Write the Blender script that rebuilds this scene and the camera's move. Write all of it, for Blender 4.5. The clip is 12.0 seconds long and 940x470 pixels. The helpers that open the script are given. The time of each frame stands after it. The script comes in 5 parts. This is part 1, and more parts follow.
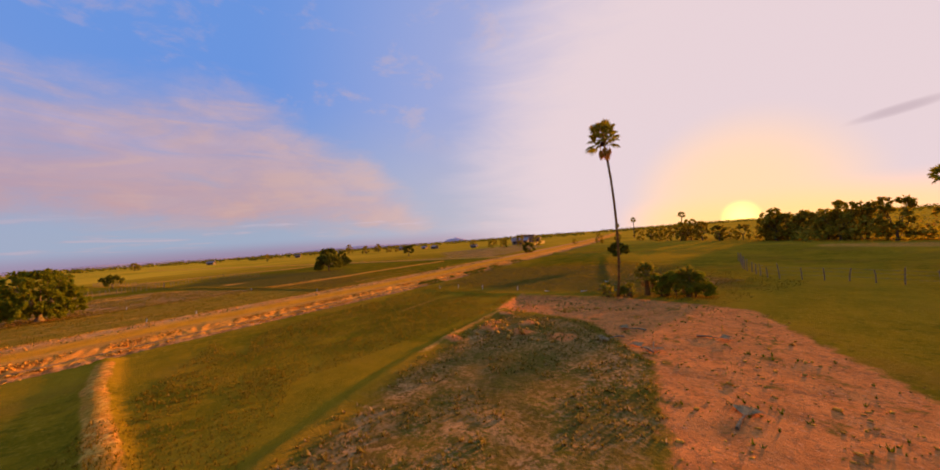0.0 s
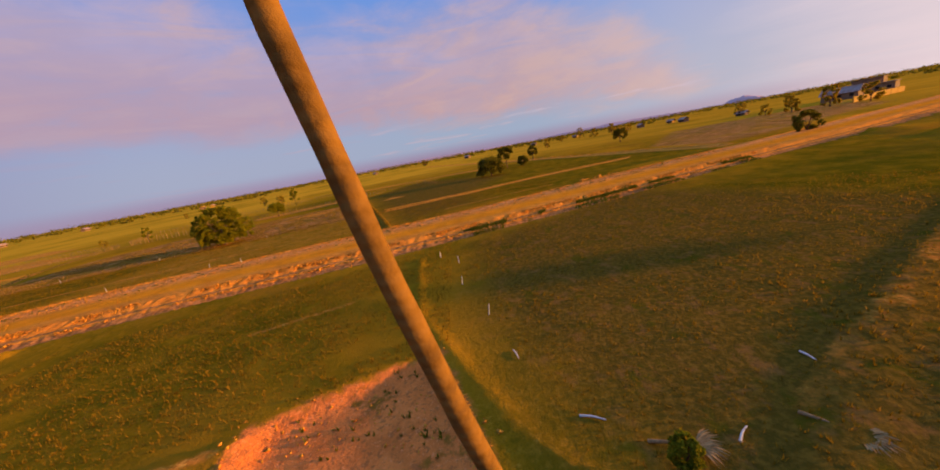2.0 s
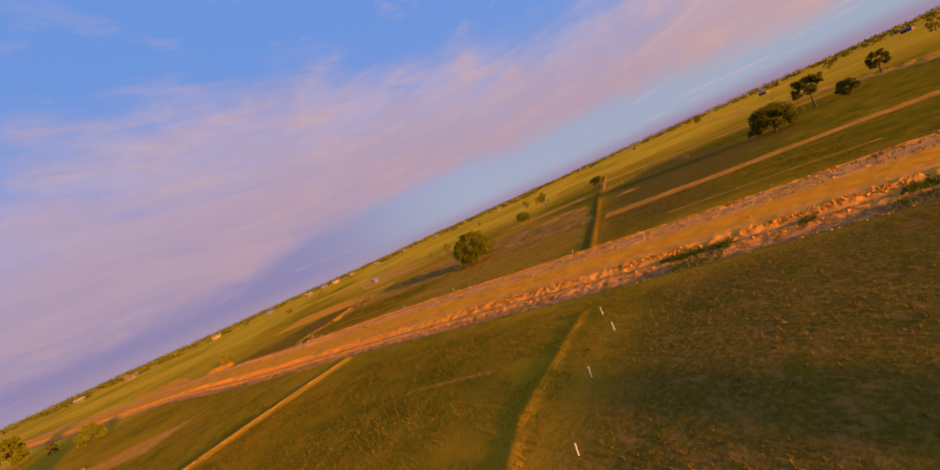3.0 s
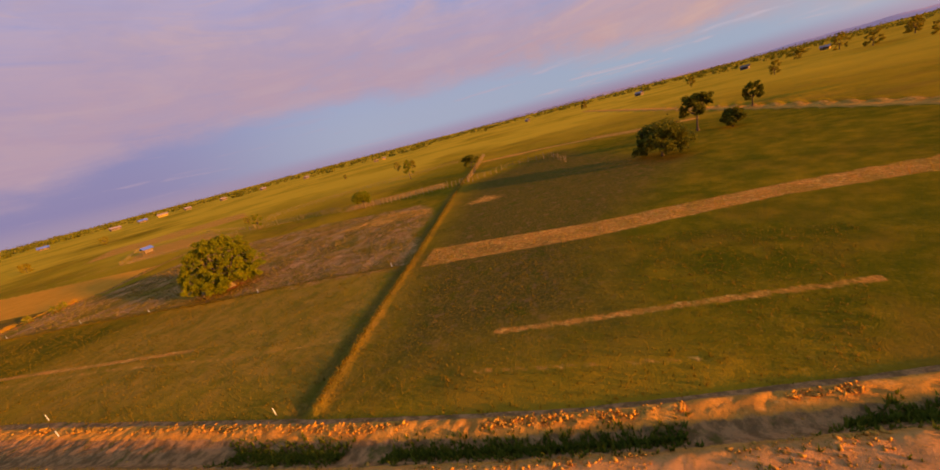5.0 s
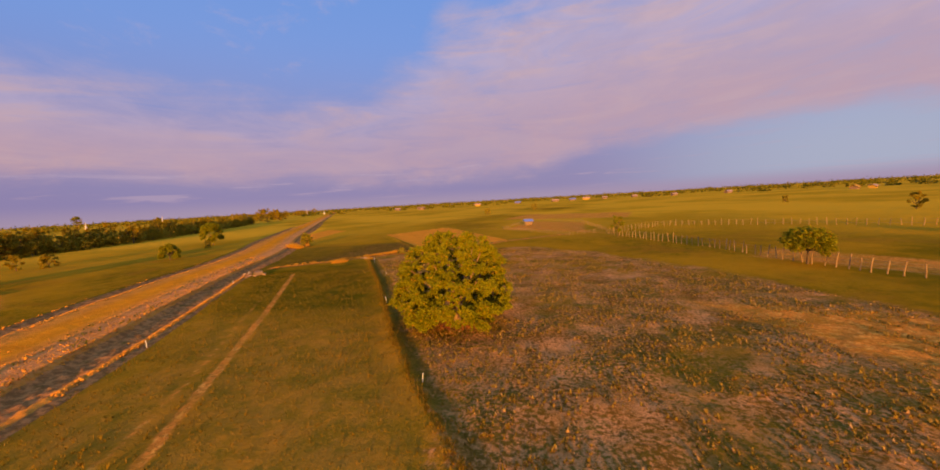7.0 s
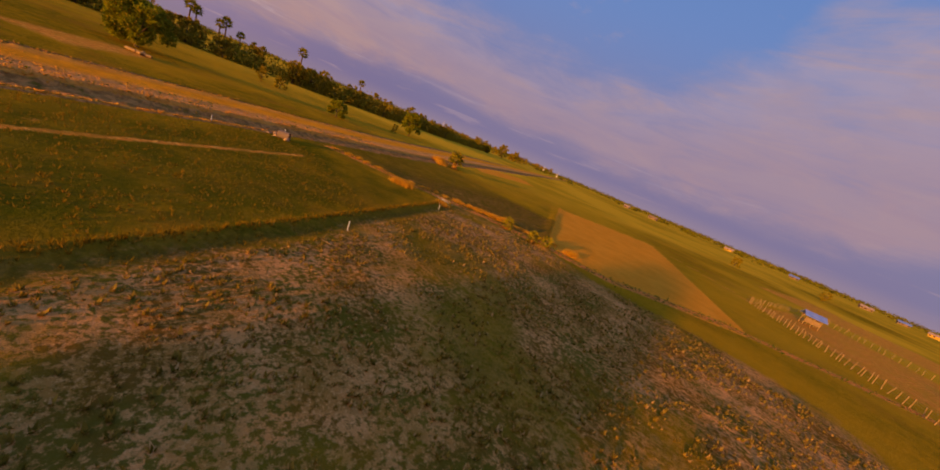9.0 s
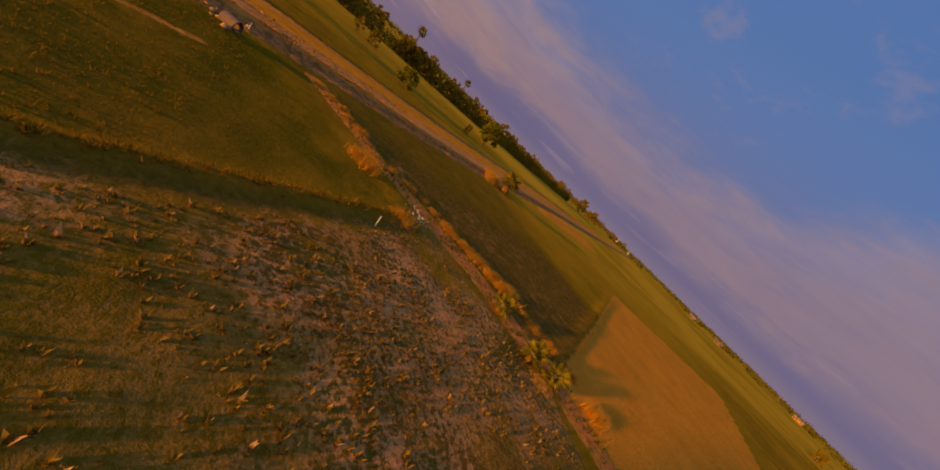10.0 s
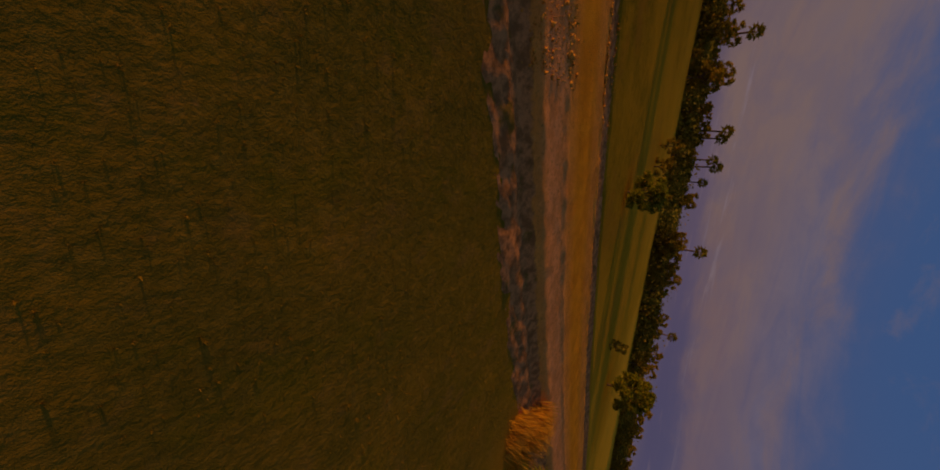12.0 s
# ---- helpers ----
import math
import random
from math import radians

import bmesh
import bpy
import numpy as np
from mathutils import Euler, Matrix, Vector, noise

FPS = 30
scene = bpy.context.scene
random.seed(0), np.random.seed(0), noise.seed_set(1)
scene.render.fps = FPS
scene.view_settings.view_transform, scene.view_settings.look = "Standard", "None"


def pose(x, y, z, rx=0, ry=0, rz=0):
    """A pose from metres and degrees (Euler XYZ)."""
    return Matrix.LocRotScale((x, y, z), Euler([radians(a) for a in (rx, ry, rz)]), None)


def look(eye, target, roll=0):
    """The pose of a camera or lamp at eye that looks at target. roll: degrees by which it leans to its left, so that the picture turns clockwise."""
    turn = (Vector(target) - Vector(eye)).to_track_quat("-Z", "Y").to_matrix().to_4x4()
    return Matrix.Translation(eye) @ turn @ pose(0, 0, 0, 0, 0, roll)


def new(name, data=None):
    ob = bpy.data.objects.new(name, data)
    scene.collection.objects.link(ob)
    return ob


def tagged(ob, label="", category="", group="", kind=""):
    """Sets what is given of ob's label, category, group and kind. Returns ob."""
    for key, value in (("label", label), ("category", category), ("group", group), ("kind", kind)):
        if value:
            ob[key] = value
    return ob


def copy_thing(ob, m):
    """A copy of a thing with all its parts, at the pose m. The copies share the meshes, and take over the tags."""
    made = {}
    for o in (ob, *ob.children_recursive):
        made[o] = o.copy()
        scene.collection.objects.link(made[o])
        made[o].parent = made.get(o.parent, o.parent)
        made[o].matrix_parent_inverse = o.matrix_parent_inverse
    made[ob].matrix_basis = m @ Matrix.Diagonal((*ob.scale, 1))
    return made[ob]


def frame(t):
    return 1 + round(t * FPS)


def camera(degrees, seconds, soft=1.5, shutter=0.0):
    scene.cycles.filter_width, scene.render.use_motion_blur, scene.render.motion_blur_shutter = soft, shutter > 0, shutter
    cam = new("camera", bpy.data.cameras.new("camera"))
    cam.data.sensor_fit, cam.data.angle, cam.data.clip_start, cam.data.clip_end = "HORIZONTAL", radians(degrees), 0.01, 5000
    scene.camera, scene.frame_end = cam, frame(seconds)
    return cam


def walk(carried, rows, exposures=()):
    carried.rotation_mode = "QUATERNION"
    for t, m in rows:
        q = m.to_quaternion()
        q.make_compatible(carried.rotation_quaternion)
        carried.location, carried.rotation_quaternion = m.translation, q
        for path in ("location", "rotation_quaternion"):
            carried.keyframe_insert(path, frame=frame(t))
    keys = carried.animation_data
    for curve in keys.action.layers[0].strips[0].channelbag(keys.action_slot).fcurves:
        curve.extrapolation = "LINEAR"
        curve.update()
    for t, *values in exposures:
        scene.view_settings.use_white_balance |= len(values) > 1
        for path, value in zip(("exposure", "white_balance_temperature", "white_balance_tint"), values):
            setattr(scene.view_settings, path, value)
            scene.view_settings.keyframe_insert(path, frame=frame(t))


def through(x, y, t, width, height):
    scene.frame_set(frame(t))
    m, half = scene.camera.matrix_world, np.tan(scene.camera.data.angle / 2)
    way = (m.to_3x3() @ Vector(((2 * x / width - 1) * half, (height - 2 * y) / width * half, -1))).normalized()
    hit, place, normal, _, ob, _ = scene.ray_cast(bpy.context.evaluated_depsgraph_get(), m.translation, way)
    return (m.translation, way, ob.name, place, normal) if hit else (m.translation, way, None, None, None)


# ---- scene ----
cam = camera(108.0, 12.0, soft=1.7)
PATH = [
    (0, (11.585, -10.776, 5.345), (2.996, -5.657, 5.493), -4.31),
    (0.5, (8.191, -4.280, 6.093), (-0.874, -0.110, 5.436), -1.06),
    (1, (4.700, 2.125, 6.327), (-4.786, 4.978, 4.960), -1.82),
    (1.5, (1.154, 7.972, 6.624), (-8.543, 9.447, 4.677), -5.09),
    (2, (-2.761, 12.781, 6.565), (-12.281, 10.783, 4.244), -10.69),
    (2.5, (-5.305, 16.904, 8.050), (-11.557, 9.149, 7.173), -21.30),
    (2.7, (-6.625, 18.328, 7.911), (-11.921, 9.849, 7.659), -23.62),
    (4.3, (-26.359, 16.694, 9.478), (-35.004, 13.221, 5.844), -21.77),
    (4.5, (-28.876, 15.255, 9.625), (-37.269, 11.065, 6.162), -18.83),
    (5, (-34.294, 10.697, 9.739), (-41.654, 4.576, 6.849), -14.53),
    (5.5, (-38.740, 6.485, 9.644), (-44.209, -1.822, 8.599), -17.38),
    (6, (-43.837, 0.311, 8.070), (-46.783, -9.238, 7.707), -8.98),
    (6.5, (-46.876, -5.218, 8.348), (-47.624, -15.166, 7.660), -5.17),
    (7, (-49.477, -12.391, 7.478), (-47.855, -22.209, 6.496), -3.31),
    (7.2, (-50.140, -14.643, 7.388), (-47.698, -24.262, 6.154), -1.67),
    (8.8, (-48.165, -38.114, 5.576), (-41.808, -45.426, 3.098), 18.90),
    (9, (-47.200, -40.453, 5.561), (-40.636, -47.554, 3.013), 22.71),
    (9.5, (-44.354, -46.001, 5.703), (-37.311, -52.518, 2.890), 32.33),
    (10, (-39.547, -51.604, 5.590), (-31.869, -57.371, 2.801), 44.03),
    (10.5, (-35.107, -56.003, 5.375), (-26.217, -60.172, 3.500), 69.63),
    (11, (-29.011, -60.509, 5.028), (-19.857, -63.520, 2.376), 82.71),
    (11.5, (-22.806, -63.483, 4.544), (-13.886, -65.853, 0.712), 93.26),
    (12, (-16.236, -65.010, 3.989), (-7.752, -66.534, -1.067), 102.47),
]
walk(cam, [(t, look(eye, target, roll)) for t, eye, target, roll in PATH],
     exposures=[(t, stops, warm, 18) for t, stops, warm in ((0, 0.05, 7000), (1.5, 0.05, 7000), (2.5, 0.05, 7100), (4.5, 0.02, 7250), (7.2, 0.1, 7350), (9.0, -0.32, 7500), (10.0, -0.78, 7450), (11.0, -1.27, 7200), (12.0, -1.85, 6950))])


# ---- light ----
SUN_AZ, SUN_EL = radians(8.5), radians(5.4)      # azimuth is counted from +y towards -x
SUN_WAY = Vector((-math.sin(SUN_AZ) * math.cos(SUN_EL), math.cos(SUN_AZ) * math.cos(SUN_EL), math.sin(SUN_EL)))
lamp = bpy.data.lights.new("sun", "SUN")
lamp.energy, lamp.angle, lamp.color = 8.2, radians(3.5), (1.0, 0.50, 0.11)
sun_lamp = new("sun", lamp)
sun_lamp.matrix_world = look(tuple(SUN_WAY * 50), (0, 0, 0))


class Nodes:
    """A small writer of node trees."""

    def __init__(self, tree):
        self.tree = tree
        tree.nodes.clear()

    def add(self, kind, values=(), **settings):
        n = self.tree.nodes.new(kind)
        for k, v in settings.items():
            setattr(n, k, v)
        for key, v in dict(values).items():
            if isinstance(v, bpy.types.NodeSocket):
                self.tree.links.new(v, n.inputs[key])
            else:
                n.inputs[key].default_value = v
        return n

    def math(self, op, a, b=0.0, c=0.0):
        return self.add("ShaderNodeMath", {0: a, 1: b, 2: c}, operation=op).outputs[0]

    def mix(self, f, a, b, blend="MIX"):
        n = self.add("ShaderNodeMix", {0: f, 6: a, 7: b}, data_type="RGBA", blend_type=blend)
        return n.outputs[2]

    def noise(self, vec, scale, detail=4.0, rough=0.55, twist=0.0):
        return self.add("ShaderNodeTexNoise", {"Vector": vec, "Scale": scale, "Detail": detail, "Roughness": rough, "Distortion": twist}).outputs[0]

    def step(self, v, lo, hi):
        n = self.add("ShaderNodeMapRange", {0: v, 1: lo, 2: hi}, interpolation_type="SMOOTHSTEP")
        return n.outputs[0]

    def vec(self, op, a, b=(0, 0, 0)):
        n = self.add("ShaderNodeVectorMath", {0: a, 1: b}, operation=op)
        return n.outputs["Value"] if op in ("DOT_PRODUCT", "LENGTH") else n.outputs[0]

    def xyz(self, v):
        return self.add("ShaderNodeSeparateXYZ", {0: v}).outputs

    def join(self, x, y, z):
        return self.add("ShaderNodeCombineXYZ", {0: x, 1: y, 2: z}).outputs[0]


def build_world():
    world = bpy.data.worlds.new("sky")
    scene.world = world
    world.use_nodes = True
    n = Nodes(world.node_tree)
    way = n.add("ShaderNodeTexCoord").outputs["Generated"]
    sky = n.add("ShaderNodeTexSky", sky_type="NISHITA", sun_disc=False, sun_elevation=SUN_EL, sun_rotation=-SUN_AZ,
                altitude=50.0, air_density=1.0, dust_density=1.5, ozone_density=2.0).outputs[0]
    x, y, z = n.xyz(way)
    up = n.math("MAXIMUM", z, 0.0)
    toward = n.vec("DOT_PRODUCT", way, (-0.28, 0.957, 0.08))      # the middle of the bright haze
    # clear sky: paler low down, deep blue above
    west = n.step(x, 0.25, -0.45)
    low_sky = n.mix(west, (0.36, 0.28, 0.46, 1), (0.33, 0.44, 0.62, 1))
    low_sky = n.mix(n.math("MULTIPLY", n.math("MULTIPLY", n.step(y, 0.1, -0.55), n.step(x, -0.65, -0.1)), 0.9), low_sky, (0.19, 0.185, 0.43, 1))
    base = n.mix(n.step(up, 0.04, 0.42), low_sky, (0.13, 0.32, 0.80, 1))
    base = n.mix(n.step(up, 0.0, 0.04), (0.33, 0.27, 0.42, 1), base)
    clear = n.mix(0.9, n.vec("MULTIPLY", sky, (0.09, 0.09, 0.09)), base)
    # one long sheet of lit cloud round the sky; its upper and lower edges by bearing, both ragged
    bearing = n.math("FRACT", n.math("ADD", n.math("DIVIDE", n.math("ARCTAN2", n.math("MULTIPLY", x, -1.0), y), 2 * math.pi), 1.0))

    def edge(stops):
        ramp = n.add("ShaderNodeValToRGB", {0: bearing})
        ramp.color_ramp.interpolation = "EASE"
        for k, (angle, tall) in enumerate(stops):
            e = ramp.color_ramp.elements[k] if k < 2 else ramp.color_ramp.elements.new(1.0)
            e.position, e.color = angle / 360.0, (tall, tall, tall, 1)
        return n.xyz(ramp.outputs[0])[0]
    top = edge(((62, 0.02), (77, 0.25), (92, 0.37), (112, 0.345), (124, 0.345), (137, 0.42), (158, 0.49), (174, 0.50), (190, 0.45), (198, 0.35), (207, 0.27), (218, 0.25), (236, 0.27), (256, 0.31), (300, 0.30)))
    foot = edge(((70, 0.04), (93, 0.066), (115, 0.105), (130, 0.12), (150, 0.14), (166, 0.125), (176, 0.08), (200, 0.055), (218, 0.075), (240, 0.085), (262, 0.06), (290, 0.02)))
    h = n.math("ADD", up, 0.16)
    flat = n.join(n.math("DIVIDE", x, h), n.math("DIVIDE", y, h), 0.0)
    turn = n.add("ShaderNodeMapping", {"Vector": flat, "Rotation": (0, 0, radians(-24)), "Scale": (0.42, 0.24, 1.0), "Location": (0.35, 0.2, 0)}).outputs[0]
    sheet = n.noise(turn, 1.3, 8.0, 0.50, 0.6)
    fine = n.noise(flat, 1.9, 8.0, 0.62, 0.5)
    fibre = n.noise(n.join(n.math("ADD", n.math("MULTIPLY", x, 2.2), n.math("MULTIPLY", up, 1.5)), n.math("MULTIPLY", y, 2.2), n.math("MULTIPLY", up, 13.0)), 1.6, 8.0, 0.60, 0.9)
    puff = n.noise(n.join(n.math("MULTIPLY", x, 5.0), n.math("MULTIPLY", y, 5.0), n.math("MULTIPLY", up, 11.0)), 1.3, 7.0, 0.62, 0.3)
    ragged = n.math("ADD", n.math("MULTIPLY", n.math("SUBTRACT", puff, 0.5), 0.16), n.math("MULTIPLY", n.math("SUBTRACT", fibre, 0.5), 0.10))
    under = n.math("ADD", n.math("SUBTRACT", top, up), ragged)
    over = n.math("ADD", n.math("SUBTRACT", up, foot), n.math("MULTIPLY", ragged, 0.45))
    body = n.math("MULTIPLY", n.step(under, -0.055, 0.095), n.step(over, -0.025, 0.045))
    body = n.math("MULTIPLY", body, n.math("ADD", n.math("MULTIPLY", n.step(fibre, 0.22, 0.50), 0.42), 0.58))
    wisps = n.math("MULTIPLY", n.step(puff, 0.54, 0.70), n.math("MULTIPLY", n.step(up, 0.22, 0.36), n.step(up, 0.75, 0.5)))
    low_wisps = n.math("MULTIPLY", n.step(n.noise(n.join(n.math("MULTIPLY", x, 3.0), n.math("MULTIPLY", y, 3.0), n.math("MULTIPLY", up, 42.0)), 1.5, 6.0, 0.6, 0.3), 0.56, 0.68), n.math("MULTIPLY", n.step(up, 0.015, 0.035), n.step(up, 0.14, 0.08)))
    cover = n.math("MAXIMUM", n.math("MULTIPLY", body, n.math("ADD", 0.70, n.math("MULTIPLY", fine, 0.4))), n.math("MAXIMUM", n.math("MULTIPLY", wisps, 0.35), n.math("MULTIPLY", low_wisps, 0.38)))
    cover = n.math("MINIMUM", cover, 0.92)
    depth = n.math("DIVIDE", over, n.math("MAXIMUM", n.math("SUBTRACT", top, foot), 0.05))
    tone = n.mix(n.step(depth, 0.15, 0.80), (0.52, 0.34, 0.36, 1), (0.42, 0.39, 0.58, 1))
    tone = n.mix(n.math("MULTIPLY", n.step(fibre, 0.46, 0.64), 0.55), tone, (0.60, 0.41, 0.38, 1))
    tone = n.mix(n.math("MULTIPLY", n.step(y, -0.45, 0.35), 0.65), tone, (0.60, 0.42, 0.37, 1))
    tone = n.mix(n.math("MULTIPLY", n.step(puff, 0.60, 0.40), 0.35), tone, (0.36, 0.32, 0.48, 1))
    tone = n.mix(n.math("MULTIPLY", low_wisps, n.step(up, 0.13, 0.09)), tone, (0.62, 0.47, 0.52, 1))
    dusk = n.step(y, -0.15, -0.75)
    tone = n.mix(n.math("MULTIPLY", dusk, n.math("MULTIPLY", n.step(up, 0.40, 0.10), 0.45)), tone, (0.34, 0.27, 0.43, 1))
    col = n.mix(cover, clear, tone)
    col = n.mix(n.math("MULTIPLY", n.math("MULTIPLY", dusk, n.step(up, 0.60, 0.20)), 0.22), col, (0.40, 0.37, 0.56, 1))
    # the bright haze round the sun, and the glow where it sets
    col = n.mix(n.math("MULTIPLY", n.step(toward, 0.25, 0.80), 0.38), col, (0.66, 0.58, 0.64, 1))
    aside = n.math("ADD", toward, n.math("MULTIPLY", n.math("SUBTRACT", sheet, 0.5), 0.16))
    aside = n.math("ADD", aside, n.math("MULTIPLY", n.math("SUBTRACT", fibre, 0.5), 0.10))
    col = n.mix(n.math("MULTIPLY", n.step(aside, 0.66, 0.89), 0.97), col, (0.74, 0.65, 0.70, 1))
    bar = n.math("ADD", n.math("POWER", n.math("DIVIDE", n.math("SUBTRACT", bearing, 0.0195), 0.0125), 2.0), n.math("POWER", n.math("DIVIDE", n.math("ADD", n.math("SUBTRACT", up, 0.190), n.math("MULTIPLY", bearing, 0.75)), 0.011), 2.0))
    col = n.mix(n.math("MULTIPLY", n.step(n.math("ADD", bar, n.math("MULTIPLY", puff, 0.6)), 1.3, 0.2), 0.5), col, (0.42, 0.34, 0.40, 1))
    low = n.math("MULTIPLY", n.step(toward, 0.93, 0.998), n.step(up, 0.08, 0.0))
    col = n.mix(n.math("MULTIPLY", low, 0.75), col, (1.6, 0.80, 0.22, 1))
    sinking = n.vec("DOT_PRODUCT", way, (-0.353, 0.935, 0.006))
    col = n.mix(n.math("MULTIPLY", n.step(sinking, 0.965, 0.9995), 0.60), col, (1.25, 0.78, 0.30, 1))
    col = n.mix(n.step(sinking, 0.9985, 0.99998), col, (3.6, 2.3, 0.6, 1))
    col = n.mix(n.step(z, 0.0, -0.02), col, (0.10, 0.08, 0.03, 1))
    back = n.add("ShaderNodeBackground", {"Color": col, "Strength": 1.0})
    n.tree.links.new(back.outputs[0], n.add("ShaderNodeOutputWorld").inputs[0])


build_world()


# ---- materials ----
def surface(name, colour, rough=0.9, bump=None, height=0.03, **extra):
    """A material; colour(n, place) gives its base colour, bump(n, place) its relief."""
    m = bpy.data.materials.new(name)
    m.use_nodes = True
    n = Nodes(m.node_tree)
    place = n.add("ShaderNodeTexCoord").outputs["Object"]
    values = {"Base Color": colour(n, place), "Roughness": rough, "Specular IOR Level": 0.15 if rough < 0.92 else 0.0}
    if bump:
        values["Normal"] = n.add("ShaderNodeBump", {"Height": bump(n, place), "Strength": 1.0, "Distance": height}).outputs[0]
    values.update(extra)
    s = n.add("ShaderNodeBsdfPrincipled", values)
    n.tree.links.new(s.outputs[0], n.add("ShaderNodeOutputMaterial").inputs[0])
    return m


def two(a, b, scale, lo=0.35, hi=0.65, detail=5.0):
    return lambda n, p: n.mix(n.step(n.noise(p, scale, detail), lo, hi), (*a, 1), (*b, 1))


def leafy(name, a, b, dry=None, through=0.35):
    """Leaves: each island of the mesh takes its own tone; light comes through them."""
    m = bpy.data.materials.new(name)
    m.use_nodes = True
    n = Nodes(m.node_tree)
    chance = n.add("ShaderNodeNewGeometry").outputs["Random Per Island"]
    place = n.add("ShaderNodeTexCoord").outputs["Object"]
    col = n.mix(chance, (*a, 1), (*b, 1))
    col = n.mix(n.step(n.noise(place, 0.9, 3), 0.4, 0.7), col, n.mix(0.5, col, (*b, 1)))
    if dry:
        col = n.mix(n.step(chance, 0.90, 0.96), col, (*dry, 1))
    s = n.add("ShaderNodeBsdfPrincipled", {"Base Color": col, "Roughness": 0.7, "Specular IOR Level": 0.06})
    t = n.add("ShaderNodeBsdfTranslucent", {"Color": col})
    mixed = n.add("ShaderNodeMixShader", {0: through, 1: s.outputs[0], 2: t.outputs[0]})
    n.tree.links.new(mixed.outputs[0], n.add("ShaderNodeOutputMaterial").inputs[0])
    return m


def ground_colour(n, p):
    def field(name):
        return n.add("ShaderNodeAttribute", attribute_name=name).outputs["Fac"]
    big, mid, fine = n.noise(p, 0.05, 4), n.noise(p, 0.45, 5, 0.6), n.noise(p, 5.0, 5, 0.65)
    grass = n.mix(n.step(mid, 0.35, 0.65), (0.225, 0.136, 0.006, 1), (0.40, 0.20, 0.009, 1))
    grass = n.mix(n.math("MULTIPLY", n.step(fine, 0.48, 0.70), 0.7), grass, (0.48, 0.245, 0.020, 1))
    grass = n.mix(n.math("MULTIPLY", n.step(n.noise(p, 17.0, 4, 0.7), 0.52, 0.66), 0.55), grass, (0.080, 0.075, 0.005, 1))
    grass = n.mix(n.math("MULTIPLY", n.step(n.noise(p, 1.7, 6, 0.75), 0.52, 0.62), 0.6), grass, (0.105, 0.085, 0.005, 1))
    grass = n.mix(n.math("MULTIPLY", n.step(n.noise(p, 2.6, 6, 0.78), 0.57, 0.66), 0.7), grass, (0.60, 0.30, 0.030, 1))
    grass = n.mix(n.math("MULTIPLY", n.step(n.noise(p, 0.11, 6, 0.7), 0.48, 0.60), 0.65), grass, (0.33, 0.145, 0.014, 1))
    grass = n.mix(n.math("MULTIPLY", n.step(big, 0.42, 0.62), 0.65), grass, (0.54, 0.255, 0.012, 1))
    grass = n.mix(n.math("MULTIPLY", field("lush"), n.math("ADD", n.math("MULTIPLY", n.step(mid, 0.75, 0.3), 0.50), 0.36)), grass, (0.090, 0.088, 0.004, 1))
    # golden far fields, with the low sun's brightness put into their colour
    lit_gold = n.mix(n.step(n.noise(p, 0.02, 4, 0.6), 0.36, 0.54), (0.56, 0.30, 0.014, 1), (0.82, 0.42, 0.024, 1))
    grass = n.mix(n.math("MULTIPLY", field("far"), n.step(n.noise(p, 0.009, 4, 0.6), 0.30, 0.46)), grass, lit_gold)
    earth = n.mix(n.step(fine, 0.40, 0.66), (0.115, 0.074, 0.011, 1), (0.23, 0.128, 0.018, 1))
    earth = n.mix(n.math("MULTIPLY", n.step(n.noise(p, 1.1, 6, 0.7), 0.52, 0.66), 0.75), earth, (0.30, 0.135, 0.034, 1))
    earth = n.mix(n.math("MULTIPLY", n.step(n.noise(p, 0.7, 5, 0.7), 0.54, 0.64), 0.7), earth, (0.085, 0.085, 0.006, 1))
    rust = n.mix(n.step(n.noise(p, 0.6, 6, 0.7), 0.40, 0.62), (0.56, 0.25, 0.024, 1), (0.30, 0.18, 0.012, 1))
    rust = n.mix(n.math("MULTIPLY", n.step(n.noise(p, 7.0, 5, 0.72), 0.54, 0.64), 0.5), rust, (0.60, 0.29, 0.045, 1))
    grass = n.mix(n.math("MULTIPLY", field("rust"), n.step(n.noise(p, 0.13, 5, 0.65), 0.28, 0.50)), grass, rust)
    grass = n.mix(n.math("MULTIPLY", field("brown"), n.step(n.noise(p, 0.22, 4, 0.6), 0.12, 0.32)), grass, earth)
    rag = n.math("MULTIPLY", n.math("SUBTRACT", n.noise(p, 1.6, 6, 0.7), 0.5), 0.9)
    soil = n.mix(n.step(n.noise(p, 1.2, 6, 0.65), 0.35, 0.68), (0.92, 0.275, 0.058, 1), (0.70, 0.195, 0.040, 1))
    soil = n.mix(n.math("MULTIPLY", n.step(fine, 0.54, 0.64), 0.6), soil, (0.34, 0.115, 0.035, 1))
    soil = n.mix(n.math("MULTIPLY", n.step(n.noise(p, 2.2, 6, 0.75), 0.55, 0.63), 0.6), soil, (0.40, 0.135, 0.045, 1))
    soil = n.mix(n.math("MULTIPLY", n.step(n.noise(p, 8.0, 5, 0.75), 0.56, 0.64), 0.7), soil, (0.95, 0.35, 0.12, 1))
    soil = n.mix(n.math("MULTIPLY", n.step(n.noise(p, 0.6, 5, 0.7), 0.56, 0.66), 0.7), soil, (0.15, 0.12, 0.012, 1))
    stub = n.mix(n.step(n.noise(p, 0.5, 5, 0.65), 0.40, 0.60), (0.44, 0.188, 0.038, 1), (0.68, 0.290, 0.085, 1))
    stub = n.mix(n.math("MULTIPLY", n.step(n.noise(p, 14.0, 4, 0.7), 0.52, 0.62), 0.7), stub, (0.80, 0.38, 0.125, 1))
